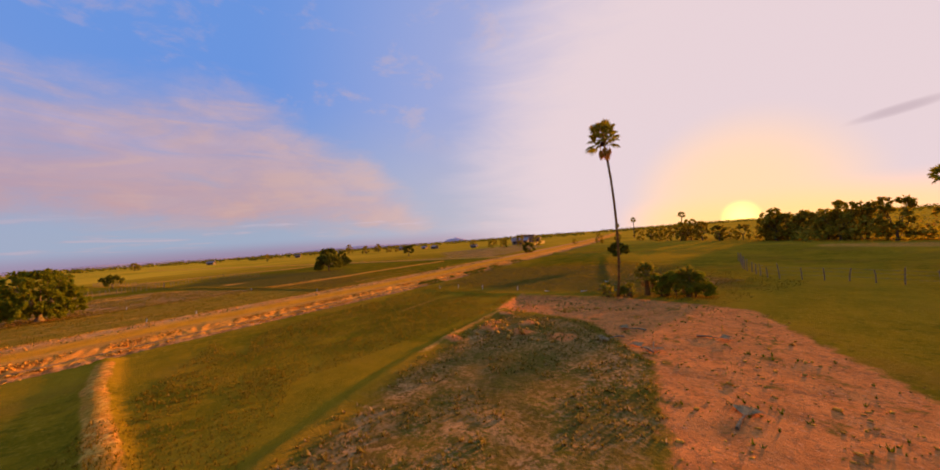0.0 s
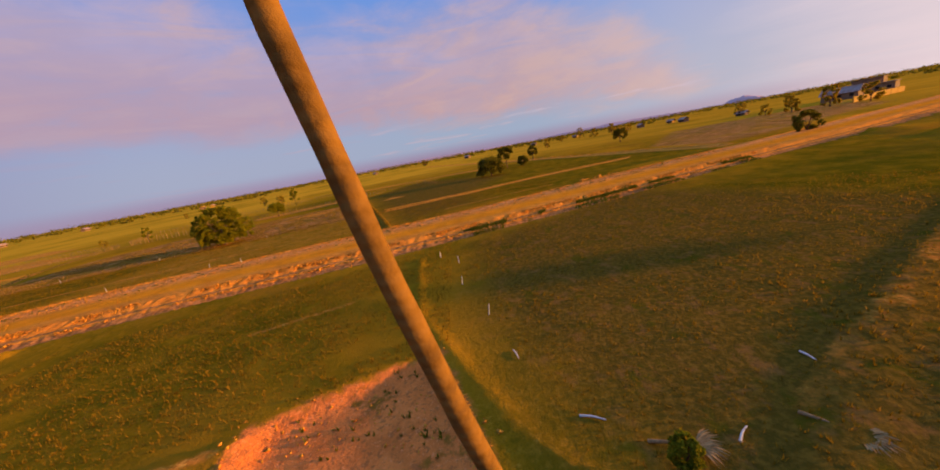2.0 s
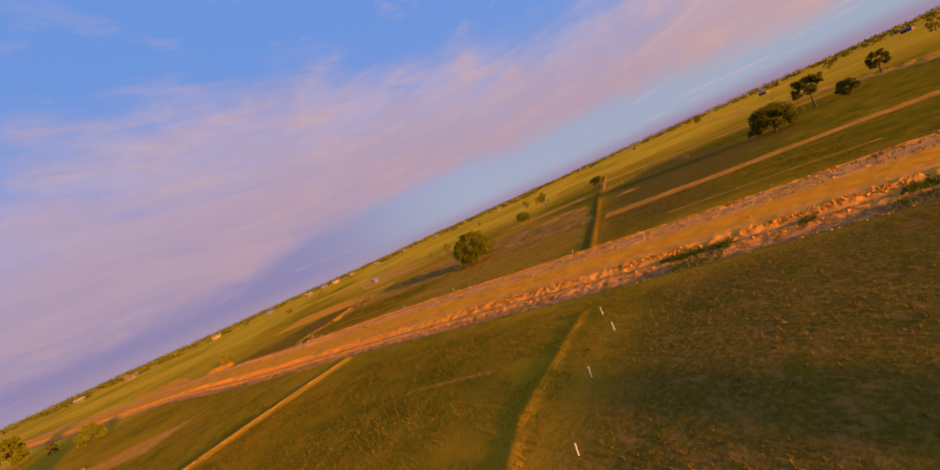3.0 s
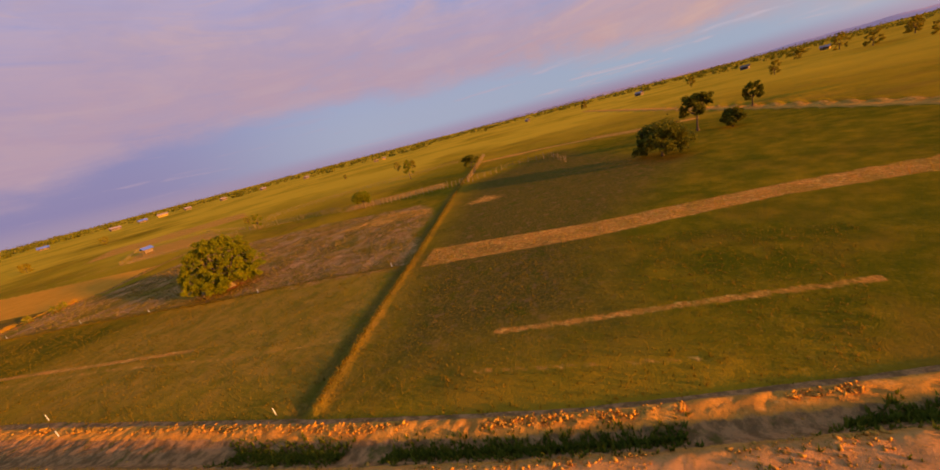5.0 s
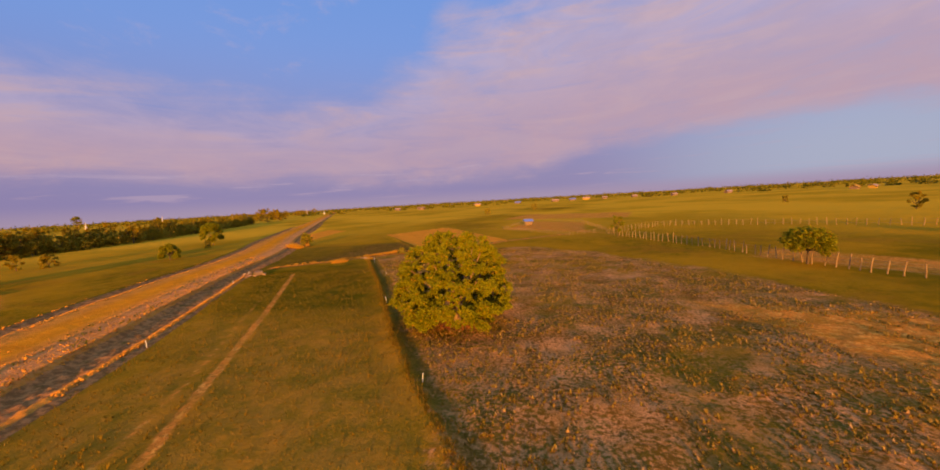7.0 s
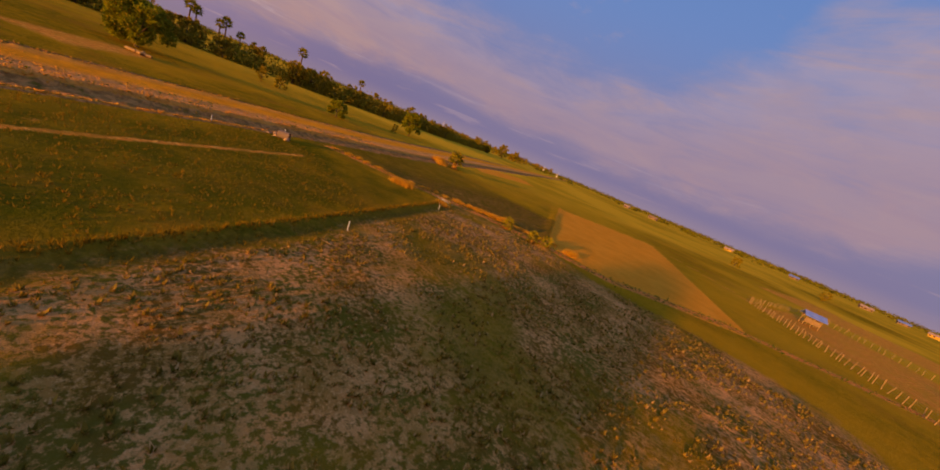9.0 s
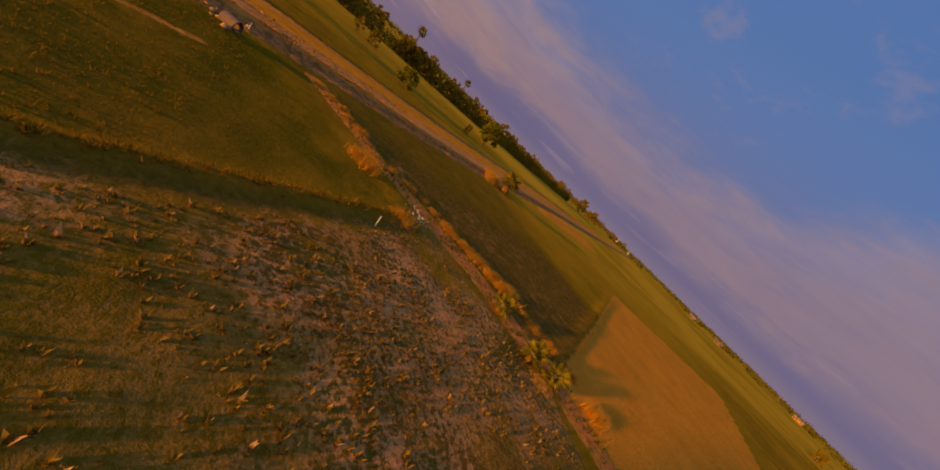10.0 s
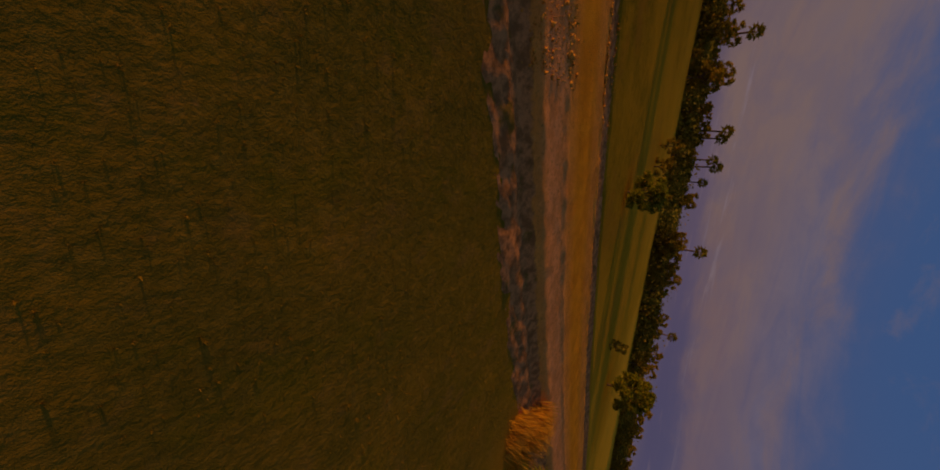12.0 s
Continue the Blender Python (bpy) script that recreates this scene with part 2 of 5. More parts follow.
    clump = n.math("ADD", n.noise(p, 6.0, 8, 0.74), n.math("MULTIPLY", n.math("SUBTRACT", n.noise(p, 0.30, 5, 0.7), 0.5), 0.50))
    stub = n.mix(n.math("MULTIPLY", n.step(clump, 0.45, 0.56), 0.90), stub, n.mix(n.step(n.noise(p, 0.35, 4, 0.6), 0.42, 0.58), (0.170, 0.080, 0.009, 1), (0.120, 0.100, 0.008, 1)))
    stub = n.mix(n.math("MULTIPLY", n.step(n.noise(p, 0.13, 5, 0.65), 0.49, 0.63), 0.70), stub, grass)
    plough = n.mix(n.step(mid, 0.3, 0.7), (0.92, 0.34, 0.030, 1), (0.82, 0.285, 0.022, 1))
    plough = n.mix(n.math("MULTIPLY", n.step(fine, 0.45, 0.7), 0.4), plough, (0.60, 0.22, 0.018, 1))
    straw = n.mix(n.step(fine, 0.3, 0.7), (0.82, 0.30, 0.042, 1), (0.58, 0.20, 0.026, 1))
    straw = n.mix(n.math("MULTIPLY", n.step(n.noise(p, 2.4, 6, 0.76), 0.52, 0.60), 0.8), straw, (0.95, 0.46, 0.075, 1))
    straw = n.mix(n.math("MULTIPLY", n.step(n.noise(p, 4.5, 6, 0.76), 0.54, 0.61), 0.75), straw, (0.26, 0.12, 0.016, 1))
    straw = n.mix(n.math("MULTIPLY", n.step(mid, 0.45, 0.6), 0.4), straw, grass)
    col = grass
    for name, c in (("stubble", stub), ("plough", plough), ("straw", straw), ("soil", soil)):
        col = n.mix(n.step(n.math("ADD", field(name), rag), 0.35, 0.65), col, c)
    return col


def ground_bump(n, p):
    return n.math("ADD", n.math("MULTIPLY", n.noise(p, 3.0, 6, 0.7), 1.0), n.math("MULTIPLY", n.noise(p, 14.0, 4, 0.7), 0.5))


def grass_bump(n, p):
    return n.math("ADD", n.math("MULTIPLY", n.noise(p, 3.0, 5, 0.7), 0.8), n.math("MULTIPLY", n.noise(p, 11.0, 4, 0.75), 0.45))


def road_colour(n, p):
    verge = n.add("ShaderNodeAttribute", attribute_name="verge").outputs["Fac"]
    track = n.add("ShaderNodeAttribute", attribute_name="track").outputs["Fac"]
    c = n.mix(n.step(n.noise(p, 0.5, 6, 0.62), 0.36, 0.66), (0.86, 0.33, 0.042, 1), (0.70, 0.25, 0.034, 1))
    c = n.mix(n.math("MULTIPLY", n.step(n.noise(p, 5.0, 5, 0.7), 0.5, 0.75), 0.45), c, (0.42, 0.16, 0.022, 1))
    c = n.mix(n.math("MULTIPLY", n.step(n.noise(p, 9.0, 5, 0.75), 0.54, 0.62), 0.55), c, (0.40, 0.15, 0.024, 1))
    c = n.mix(n.math("MULTIPLY", n.step(n.noise(p, 3.4, 6, 0.75), 0.56, 0.64), 0.5), c, (0.95, 0.42, 0.085, 1))
    c = n.mix(n.math("MULTIPLY", track, 0.8), c, n.mix(n.step(n.noise(p, 0.9, 5, 0.6), 0.4, 0.65), (0.90, 0.33, 0.012, 1), (0.74, 0.25, 0.010, 1)))
    c = n.mix(n.math("MULTIPLY", n.step(n.noise(p, 2.6, 6, 0.72), 0.64, 0.69), n.math("SUBTRACT", 0.75, n.math("MULTIPLY", track, 0.7))), c, (0.12, 0.10, 0.012, 1))
    loose = n.add("ShaderNodeAttribute", attribute_name="loose").outputs["Fac"]
    pink = n.mix(n.step(n.noise(p, 1.3, 6, 0.7), 0.38, 0.62), (0.88, 0.36, 0.105, 1), (0.66, 0.26, 0.070, 1))
    pink = n.mix(n.math("MULTIPLY", n.step(n.noise(p, 6.0, 6, 0.75), 0.54, 0.60), 0.6), pink, (0.36, 0.15, 0.035, 1))
    c = n.mix(n.math("MULTIPLY", loose, 0.85), c, pink)
    bank = n.mix(n.step(n.noise(p, 2.4, 6, 0.7), 0.40, 0.60), (0.30, 0.130, 0.036, 1), (0.62, 0.255, 0.072, 1))
    bank = n.mix(n.math("MULTIPLY", n.step(n.noise(p, 0.8, 6, 0.7), 0.55, 0.66), 0.65), bank, (0.10, 0.10, 0.007, 1))
    return n.mix(n.step(n.math("ADD", verge, n.math("MULTIPLY", n.math("SUBTRACT", n.noise(p, 1.8, 6, 0.7), 0.5), 0.9)), 0.4, 0.6), c, bank)


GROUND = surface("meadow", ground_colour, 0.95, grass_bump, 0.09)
ROAD = surface("laterite_road", road_colour, 0.95, lambda n, p: n.math("ADD", n.noise(p, 6.0, 6, 0.75), n.math("MULTIPLY", n.noise(p, 24.0, 4, 0.7), 0.4)), 0.045)
CLOD = surface("laterite_clod", two((0.74, 0.32, 0.04), (0.52, 0.21, 0.03), 2.2), 0.95, ground_bump, 0.03)
ROCK = surface("pale_rock", two((0.52, 0.31, 0.15), (0.36, 0.19, 0.08), 2.5), 0.9, ground_bump, 0.02)
BARK = surface("bark", two((0.16, 0.10, 0.055), (0.09, 0.06, 0.035), 6.0), 0.95, lambda n, p: n.noise(p, 18, 5), 0.02)
PALE_BARK = surface("pale_bark", two((0.34, 0.21, 0.10), (0.20, 0.125, 0.06), 5.0), 0.95, lambda n, p: n.noise(p, 14, 5), 0.03)
PALM_BARK = surface("palm_bark", two((0.25, 0.13, 0.032), (0.15, 0.08, 0.022), 5.0), 0.95,
                    lambda n, p: n.math("ADD", n.math("MULTIPLY", n.math("SINE", n.math("MULTIPLY", n.xyz(p)[2], 60.0)), 0.3), n.noise(p, 14, 5, 0.7)), 0.012)
POST = surface("grey_wood", two((0.40, 0.25, 0.11), (0.24, 0.15, 0.07), 7.0), 0.95)
DEADLEAF = surface("dead_leaf", two((0.46, 0.28, 0.11), (0.30, 0.18, 0.07), 7.0), 0.95)
PLASTER = surface("plaster", two((0.26, 0.17, 0.10), (0.18, 0.12, 0.08), 0.8), 0.9)
YELLOW = surface("ochre_wall", two((0.55, 0.33, 0.06), (0.45, 0.26, 0.05), 0.8), 0.9)
ROOF = surface("rusty_sheet", two((0.30, 0.16, 0.10), (0.38, 0.30, 0.26), 0.7), 0.6)
BLUE = surface("blue_sheet", two((0.10, 0.17, 0.50), (0.16, 0.22, 0.55), 1.5), 0.45)
DARK = surface("dark_opening", two((0.02, 0.018, 0.015), (0.03, 0.025, 0.02), 3.0), 0.8)
WHITE = surface("white_paint", two((0.75, 0.70, 0.62), (0.60, 0.55, 0.48), 9.0), 0.6)
# pale violet: the distance haze is put into the hills' base colour
HAZED_HILL = surface("hazed_hill", two((0.66, 0.46, 0.46), (0.58, 0.41, 0.42), 0.004), 1.0)
LEAF = leafy("leaf_green", (0.090, 0.120, 0.005), (0.36, 0.33, 0.016), (0.46, 0.26, 0.02), 0.42)
LEAF_DARK = leafy("leaf_dark", (0.070, 0.075, 0.005), (0.21, 0.175, 0.012))
WEED = leafy("weed_green", (0.075, 0.090, 0.006), (0.20, 0.18, 0.012))
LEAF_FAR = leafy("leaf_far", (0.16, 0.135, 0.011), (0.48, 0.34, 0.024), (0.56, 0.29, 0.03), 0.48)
FROND = leafy("frond_green", (0.11, 0.12, 0.010), (0.36, 0.29, 0.020), (0.48, 0.28, 0.04))
FROND_DRY = leafy("frond_dry", (0.42, 0.18, 0.025), (0.66, 0.31, 0.045), None, 0.12)
GRASS = leafy("grass_blade", (0.15, 0.105, 0.006), (0.36, 0.195, 0.013), (0.44, 0.23, 0.03), 0.4)
DRYGRASS = leafy("dry_grass", (0.50, 0.24, 0.022), (0.74, 0.39, 0.040), None, 0.3)
STUBBLE = leafy("stubble_tuft", (0.14, 0.105, 0.010), (0.46, 0.27, 0.040), (0.66, 0.38, 0.14), 0.35)
STALK = surface("frond_stalk", two((0.28, 0.23, 0.06), (0.36, 0.24, 0.08), 4.0), 0.7)
FRUIT = surface("palm_fruit", two((0.035, 0.02, 0.015), (0.07, 0.035, 0.02), 5.0), 0.5)


# ---- mesh tools ----
def mesh_of(name, verts, faces, smooth=False):
    """A mesh from arrays: verts (n, 3), faces (m, 3) or (m, 4)."""
    verts, faces = np.asarray(verts, np.float32), np.asarray(faces, np.int32)
    me = bpy.data.meshes.new(name)
    k = faces.shape[1]
    me.vertices.add(len(verts)), me.loops.add(faces.size), me.polygons.add(len(faces))
    me.vertices.foreach_set("co", verts.ravel())
    me.loops.foreach_set("vertex_index", faces.ravel())
    me.polygons.foreach_set("loop_start", np.arange(len(faces), dtype=np.int32) * k)
    me.update(calc_edges=True)
    if smooth:
        me.polygons.foreach_set("use_smooth", np.ones(len(faces), bool))
    return me


def part(name, me, material, parent=None, label="", at=None):
    ob = new(name, me)
    if not me.materials:
        me.materials.append(material)
    if parent:
        ob.parent = parent
    if at is not None:
        ob.location = at
    if label:
        tagged(ob, label)
    return ob


def thing(name, at, label, category, group="", turn=0.0, kind=""):
    ob = new(name)
    ob.matrix_world = pose(at[0], at[1], at[2] if len(at) > 2 else 0.0, 0, 0, turn)
    return tagged(ob, label, category, group, kind)


def join_arrays(parts):
    vs, fs, base = [], [], 0
    for v, f in parts:
        vs.append(v), fs.append(np.asarray(f) + base)
        base += len(v)
    return np.concatenate(vs), np.concatenate(fs)


def tube(points, radii, sides=8):
    """Quads of a tube along points."""
    pts = np.asarray(points, float)
    tang = np.gradient(pts, axis=0)
    tang /= np.linalg.norm(tang, axis=1)[:, None] + 1e-9
    ref = np.where(abs(tang[:, 2:3]) > 0.9, [[1.0, 0, 0]], [[0, 0, 1.0]])
    a = np.cross(tang, ref)
    a /= np.linalg.norm(a, axis=1)[:, None]
    b = np.cross(tang, a)
    ang = np.linspace(0, 2 * np.pi, sides, endpoint=False)
    ring = a[:, None] * np.cos(ang)[None, :, None] + b[:, None] * np.sin(ang)[None, :, None]
    v = (pts[:, None] + ring * np.asarray(radii, float)[:, None, None]).reshape(-1, 3)
    i, j = np.meshgrid(np.arange(len(pts) - 1), np.arange(sides), indexing="ij")
    k = (j + 1) % sides
    f = np.stack([i * sides + j, i * sides + k, (i + 1) * sides + k, (i + 1) * sides + j], -1).reshape(-1, 4)
    return v, f


def along(points, count):
    pts = np.asarray(points, float)
    d = np.r_[0, np.cumsum(np.linalg.norm(np.diff(pts, axis=0), axis=1))]
    s = np.linspace(0, d[-1], count)
    return np.stack([np.interp(s, d, pts[:, k]) for k in range(pts.shape[1])], 1)


def leaves(centres, size, rng, droop=0.0, aspect=0.45):
    """One small folded quad a leaf, turned at random."""
    n = len(centres)
    u = rng.normal(size=(n, 3))
    u[:, 2] = u[:, 2] * 0.6 - droop
    u /= np.linalg.norm(u, axis=1)[:, None]
    w = np.cross(u, rng.normal(size=(n, 3)))
    w /= np.linalg.norm(w, axis=1)[:, None] + 1e-9
    s = size * rng.uniform(0.6, 1.4, (n, 1))
    c = np.asarray(centres)
    v = np.stack([c - u * s, c + w * s * aspect, c + u * s, c - w * s * aspect], 1).reshape(-1, 3)
    return v, np.arange(4 * n).reshape(-1, 4)


def block(sx, sy, sz, bevel=0.0, z0=0.0):
    bm = bmesh.new()
    bmesh.ops.create_cube(bm, size=1.0)
    bmesh.ops.scale(bm, vec=(sx, sy, sz), verts=bm.verts)
    bmesh.ops.translate(bm, vec=(0, 0, sz / 2 + z0), verts=bm.verts)
    if bevel:
        bmesh.ops.bevel(bm, geom=bm.edges[:], offset=bevel, segments=1, affect="EDGES")
    me = bpy.data.meshes.new("block")
    bm.to_mesh(me)
    bm.free()
    return me


def smooth_noise(x, y, scale, seed=0):
    """Value noise on a lattice, 0 to 1, for arrays."""
    rng = np.random.default_rng(seed)
    table = rng.random((256, 256))
    fx, fy = x / scale, y / scale
    ix, iy = np.floor(fx).astype(int), np.floor(fy).astype(int)
    tx, ty = fx - ix, fy - iy
    tx, ty = tx * tx * (3 - 2 * tx), ty * ty * (3 - 2 * ty)
    g = lambda a, b: table[a % 256, b % 256]
    return (g(ix, iy) * (1 - tx) + g(ix + 1, iy) * tx) * (1 - ty) + (g(ix, iy + 1) * (1 - tx) + g(ix + 1, iy + 1) * tx) * ty


# ---- plan ----
ROAD_Y = [-722, -181, -97, -75, -68, -60, -49, -36.7, -23, -10, 3.6, 12, 20, 27, 38, 54, 100, 190, 400]
ROAD_X = [373, 65, 17, 3.0, -0.9, -4.9, -9.0, -15.2, -22.4, -28.6, -34.8, -39.4, -44.1, -48.4, -54.6, -63, -90, -146, -284]


def road_x(y):
    return sum(np.interp(y + d, ROAD_Y, ROAD_X) for d in (-6, -3, 0, 3, 6)) / 5.0


def road_off(x, y):
    """Metres from the road's middle, positive towards the north-west."""
    slope = (road_x(y + 1.0) - road_x(y - 1.0)) / 2.0
    return (road_x(y) - x) / np.sqrt(1 + slope**2)


def ditch_width(y):
    return np.interp(y, [-64, -42, -30, -20, -2, 6.5, 16, 30], [1.6, 2.6, 2.8, 2.6, 2.0, 1.7, 1.7, 2.0])


DYKES = [  # line, height, half width
    ([(-24.6, 4.4), (-16, 7.1), (-12.9, 9.2), (-9.6, 11.6), (-7.6, 13.6)], 0.12, 0.15),
    ([(-38.6, -3.8), (-54.2, -12.6), (-81.2, -28.4), (-110, -44), (-131, -57)], 0.15, 0.19),
    ([(-51.5, -12.4), (-48.0, -20.1), (-44.1, -26.1), (-41.0, -31.6), (-34.9, -43.5), (-26.8, -58.0)], 0.11, 0.26),
    ([(-15.5, -18.9), (-9.6, -17.5), (-1.9, -15.0), (3.5, -13.4)], 0.20, 0.40),
    ([(-8.9, 3.9), (-6.6, -0.6), (-4.2, -4.6), (-1.4, -8.2), (1.6, -11.6), (3.5, -13.4)], 0.14, 0.32),
    ([(-64, 57), (-42, 53), (-24, 60), (5, 52), (30, 48)], 0.40, 0.7),
    ([(-8, 17), (-12, 20.5), (-17.3, 26.8), (-27.6, 40.0), (-38, 52)], 0.2, 0.5),
    ([(-27, -58.6), (-21.4, -56.3), (-16, -53)], 0.06, 0.6),
    ([(-33.6, -63.3), (-13.8, -96)], 0.2, 0.4),
    ([(-350, -90), (-128, 15.3), (-85, 37), (-68, 45.5)], 0.3, 0.6),
]
SHADE_DIPS = [(DYKES[1][0], (-0.39, 0.70)), (DYKES[2][0], (0.62, 0.33))]      # dips added to deepen the dykes' shadow strip: dyke, way back to its crest
PATHS = [  # pale trodden lines: points, half width, strength
    ([(-37.9, -19.4), (-33.2, -28.3), (-30.3, -33.8), (-21.8, -48.7)], 0.24, 0.9),
    ([(-45.8, 1.3), (-49.8, 8.6), (-53.5, 15.4)], 0.3, 0.7),
    ([(-43.0, 1.7), (-46.4, 9.6)], 0.2, 0.6),
    ([(-26.6, -37.8), (-34.2, -24.4), (-39.0, -13.7), (-42.5, -7.7)], 0.3, 0.5),
    ([(-15.6, -53), (-21.4, -56.6), (-26.3, -60.2), (-28.3, -61.8), (-33.8, -64.4), (-38.3, -65.6), (-45, -73.6), (-57, -81)], 0.75, 0.85),
    ([(-116, -46), (-121.6, -29), (-126, 5)], 1.3, 1.0),
    ([(-350, -92), (-128, 13.6), (-85, 35.4), (-68, 44)], 1.7, 1.0),
    ([(-15.6, -1.5), (-18.2, 2.5)], 0.25, 0.7),
    ([(-5.7, 13.4), (-6.2, 14.6), (-7.6, 16.2)], 0.3, 0.75),
    ([(-10.1, 17.9), (-13.9, 22.7), (-20.9, 31.1)], 0.5, 0.45),
    ([(-66, -80), (-45, -98), (-30, -110)], 0.8, 0.6),
    ([(-14.5, -18.6), (-9.6, -17.5), (-1.9, -15.0), (3.5, -13.4)], 0.42, 0.85),
    ([(-8.7, 3.5), (-6.6, -0.6), (-4.2, -4.6)], 0.35, 0.62),
    ([(-18.5, -4.0), (-20.8, -0.2), (-24.5, 4.8)], 0.14, 0.5),
]
PIT = [(-13.0, 8.6), (-9.6, 4.0), (-6.2, 5.2), (-2.6, 6.4), (0.6, 9.0), (-1.6, 12.2), (-5.6, 12.0), (-8.3, 11.0)]
SOIL = [(-13.2, 8.7), (-5.7, 12.7), (0, 13.3), (2.7, 13.4), (10.5, 3.9), (24, -14), (18, -20), (7.2, -3.4), (3.4, 2.1), (-2.5, 5.4), (-6.3, 4.9), (-9.7, 3.7)]
STRIP = [(-51.9, -10.0), (-55.6, -11.8), (-61.5, 1.5), (-69.3, 14.3), (-78, 33), (-73.5, 31), (-65.9, 13.6), (-58.2, 2.2)]
ORANGE = [(-33.8, -63.6), (-13.8, -96), (-25.5, -114), (-47, -74), (-38, -65)]
ORANGE_FAR = [(4, -91), (14, -98), (22, -128), (10, -118)]
ROUGH = [(-27.6, -59.0), (-35.9, -44.4), (-45.0, -26.5), (-52.0, -13.7), (-66, -21.5), (-72, -30), (-66, -46), (-58, -58), (-50, -64), (-42, -64), (-33, -62.6)]
ROUGH_SOUTH = [(14, -16), (7.2, -3.4), (3.4, 2.1), (-2.5, 5.4), (-8.2, 3.6), (-6.0, -0.8), (-3.6, -4.8), (1.9, -11.6), (5, -16)]
NORTH_STUB = [(-11.3, 21.4), (-7.1, 19.8), (-3, 20.5), (-2, 25), (-6, 26.5), (-12, 26.5), (-13.2, 25.5)]
PINK = [(-70, 46), (-92, 40), (-150, 66), (-160, 130), (-105, 100)]
BROWN = [(-14, -50), (-26, -60), (-34, -64), (-25, -78), (-4, -74), (-7, -60)]
BROWN_NORTH = [(-27, 8), (-16, 9.5), (-9, 13.6), (-5, 14), (-1, 22), (-10, 30), (-22, 36), (-40, 22)]
BROWN_FAR = [(-41, -3.5), (-54, -11), (-85, -28), (-112, -22), (-84, 6), (-58, 2), (-48, 6)]
BROWN_WEST = [(-45, -8), (-39.5, -5), (-30, -25), (-19, -49), (-26, -57.5), (-44, -27), (-51, -14)]
LUSH = [(-41, -3), (-50, 16), (-62, 34), (-72, 44), (-128, 14), (-108, -26), (-85, -28), (-54, -11.5)]
LUSH_TWO = [(-8, 22), (-28, 42), (-62, 56), (-40, 28), (-26, 6), (-12, 12)]
RUST = [(-46, -7), (-39.5, -4.5), (-30, -24), (-26, -33), (-39, -34), (-44, -27), (-51.5, -13)]
LUSH_FOUR = [(-26, -34), (-39, -35), (-27, -57), (-15, -51), (-22, -40)]
LUSH_FIVE = [(-53, -12.5), (-82, -29.5), (-125, -53), (-120, -70), (-78, -50), (-66, -24)]
LUSH_THREE = [(-27, 6), (-13.5, 9), (-8.8, 3.4), (-3.8, -5.6), (1.2, -11.8), (-2, -15), (-15, -18), (-19, -12)]
FAR_BARE = [[(-86, -34), (-72, -52), (-78, -58), (-92, -40)], [(-40, -140), (-80, -120), (-90, -150), (-50, -170)], [(-44, -97), (-62, -84), (-66, -110), (-51, -124)], [(2, -30), (12, -38), (10, -42), (-2, -36)],
            [(-70, -19.5), (-71.5, -14.5), (-74.5, -14.6), (-75.5, -19)], [(-59, -37.5), (-70, -34.5), (-71, -25), (-68, -22.5), (-63.8, -27)],
            [(14, 60), (-8, 66), (-10, 74), (30, 70)]]


MOUNDS = [(-5.2, 0.0, 0.28, 0.7), (-3.1, 0.8, 0.36, 0.75), (-6.0, 0.9, 0.25, 0.6), (-4.3, 2.2, 0.3, 0.7), (-1.4, 2.0, 0.12, 0.9), (-5.0, -2.4, 0.2, 0.6), (-7.4, 3.0, 0.22, 0.6)]


def inside(poly, x, y):
    """Signed soft mask of a polygon: metres inside (+) or outside (-)."""
    p = np.asarray(poly, float)
    hit, near = np.zeros(x.shape, bool), np.full(x.shape, 1e9)
    for (ax, ay), (bx, by) in zip(p, np.roll(p, -1, 0)):
        cross = (ay > y) != (by > y)
        with np.errstate(divide="ignore", invalid="ignore"):
            hit ^= cross & (x < (bx - ax) * (y - ay) / (by - ay + 1e-12) + ax)
        t = np.clip(((x - ax) * (bx - ax) + (y - ay) * (by - ay)) / ((bx - ax) ** 2 + (by - ay) ** 2), 0, 1)
        near = np.minimum(near, np.hypot(x - ax - t * (bx - ax), y - ay - t * (by - ay)))
    return np.where(hit, near, -near)


def line_far(line, x, y):
    near = np.full(x.shape, 1e9)
    for (ax, ay), (bx, by) in zip(line, line[1:]):
        t = np.clip(((x - ax) * (bx - ax) + (y - ay) * (by - ay)) / ((bx - ax) ** 2 + (by - ay) ** 2), 0, 1)
        near = np.minimum(near, np.hypot(x - ax - t * (bx - ax), y - ay - t * (by - ay)))
    return near


def mask(d, soft=0.5):
    return np.clip(0.5 + d / (2 * soft), 0, 1)


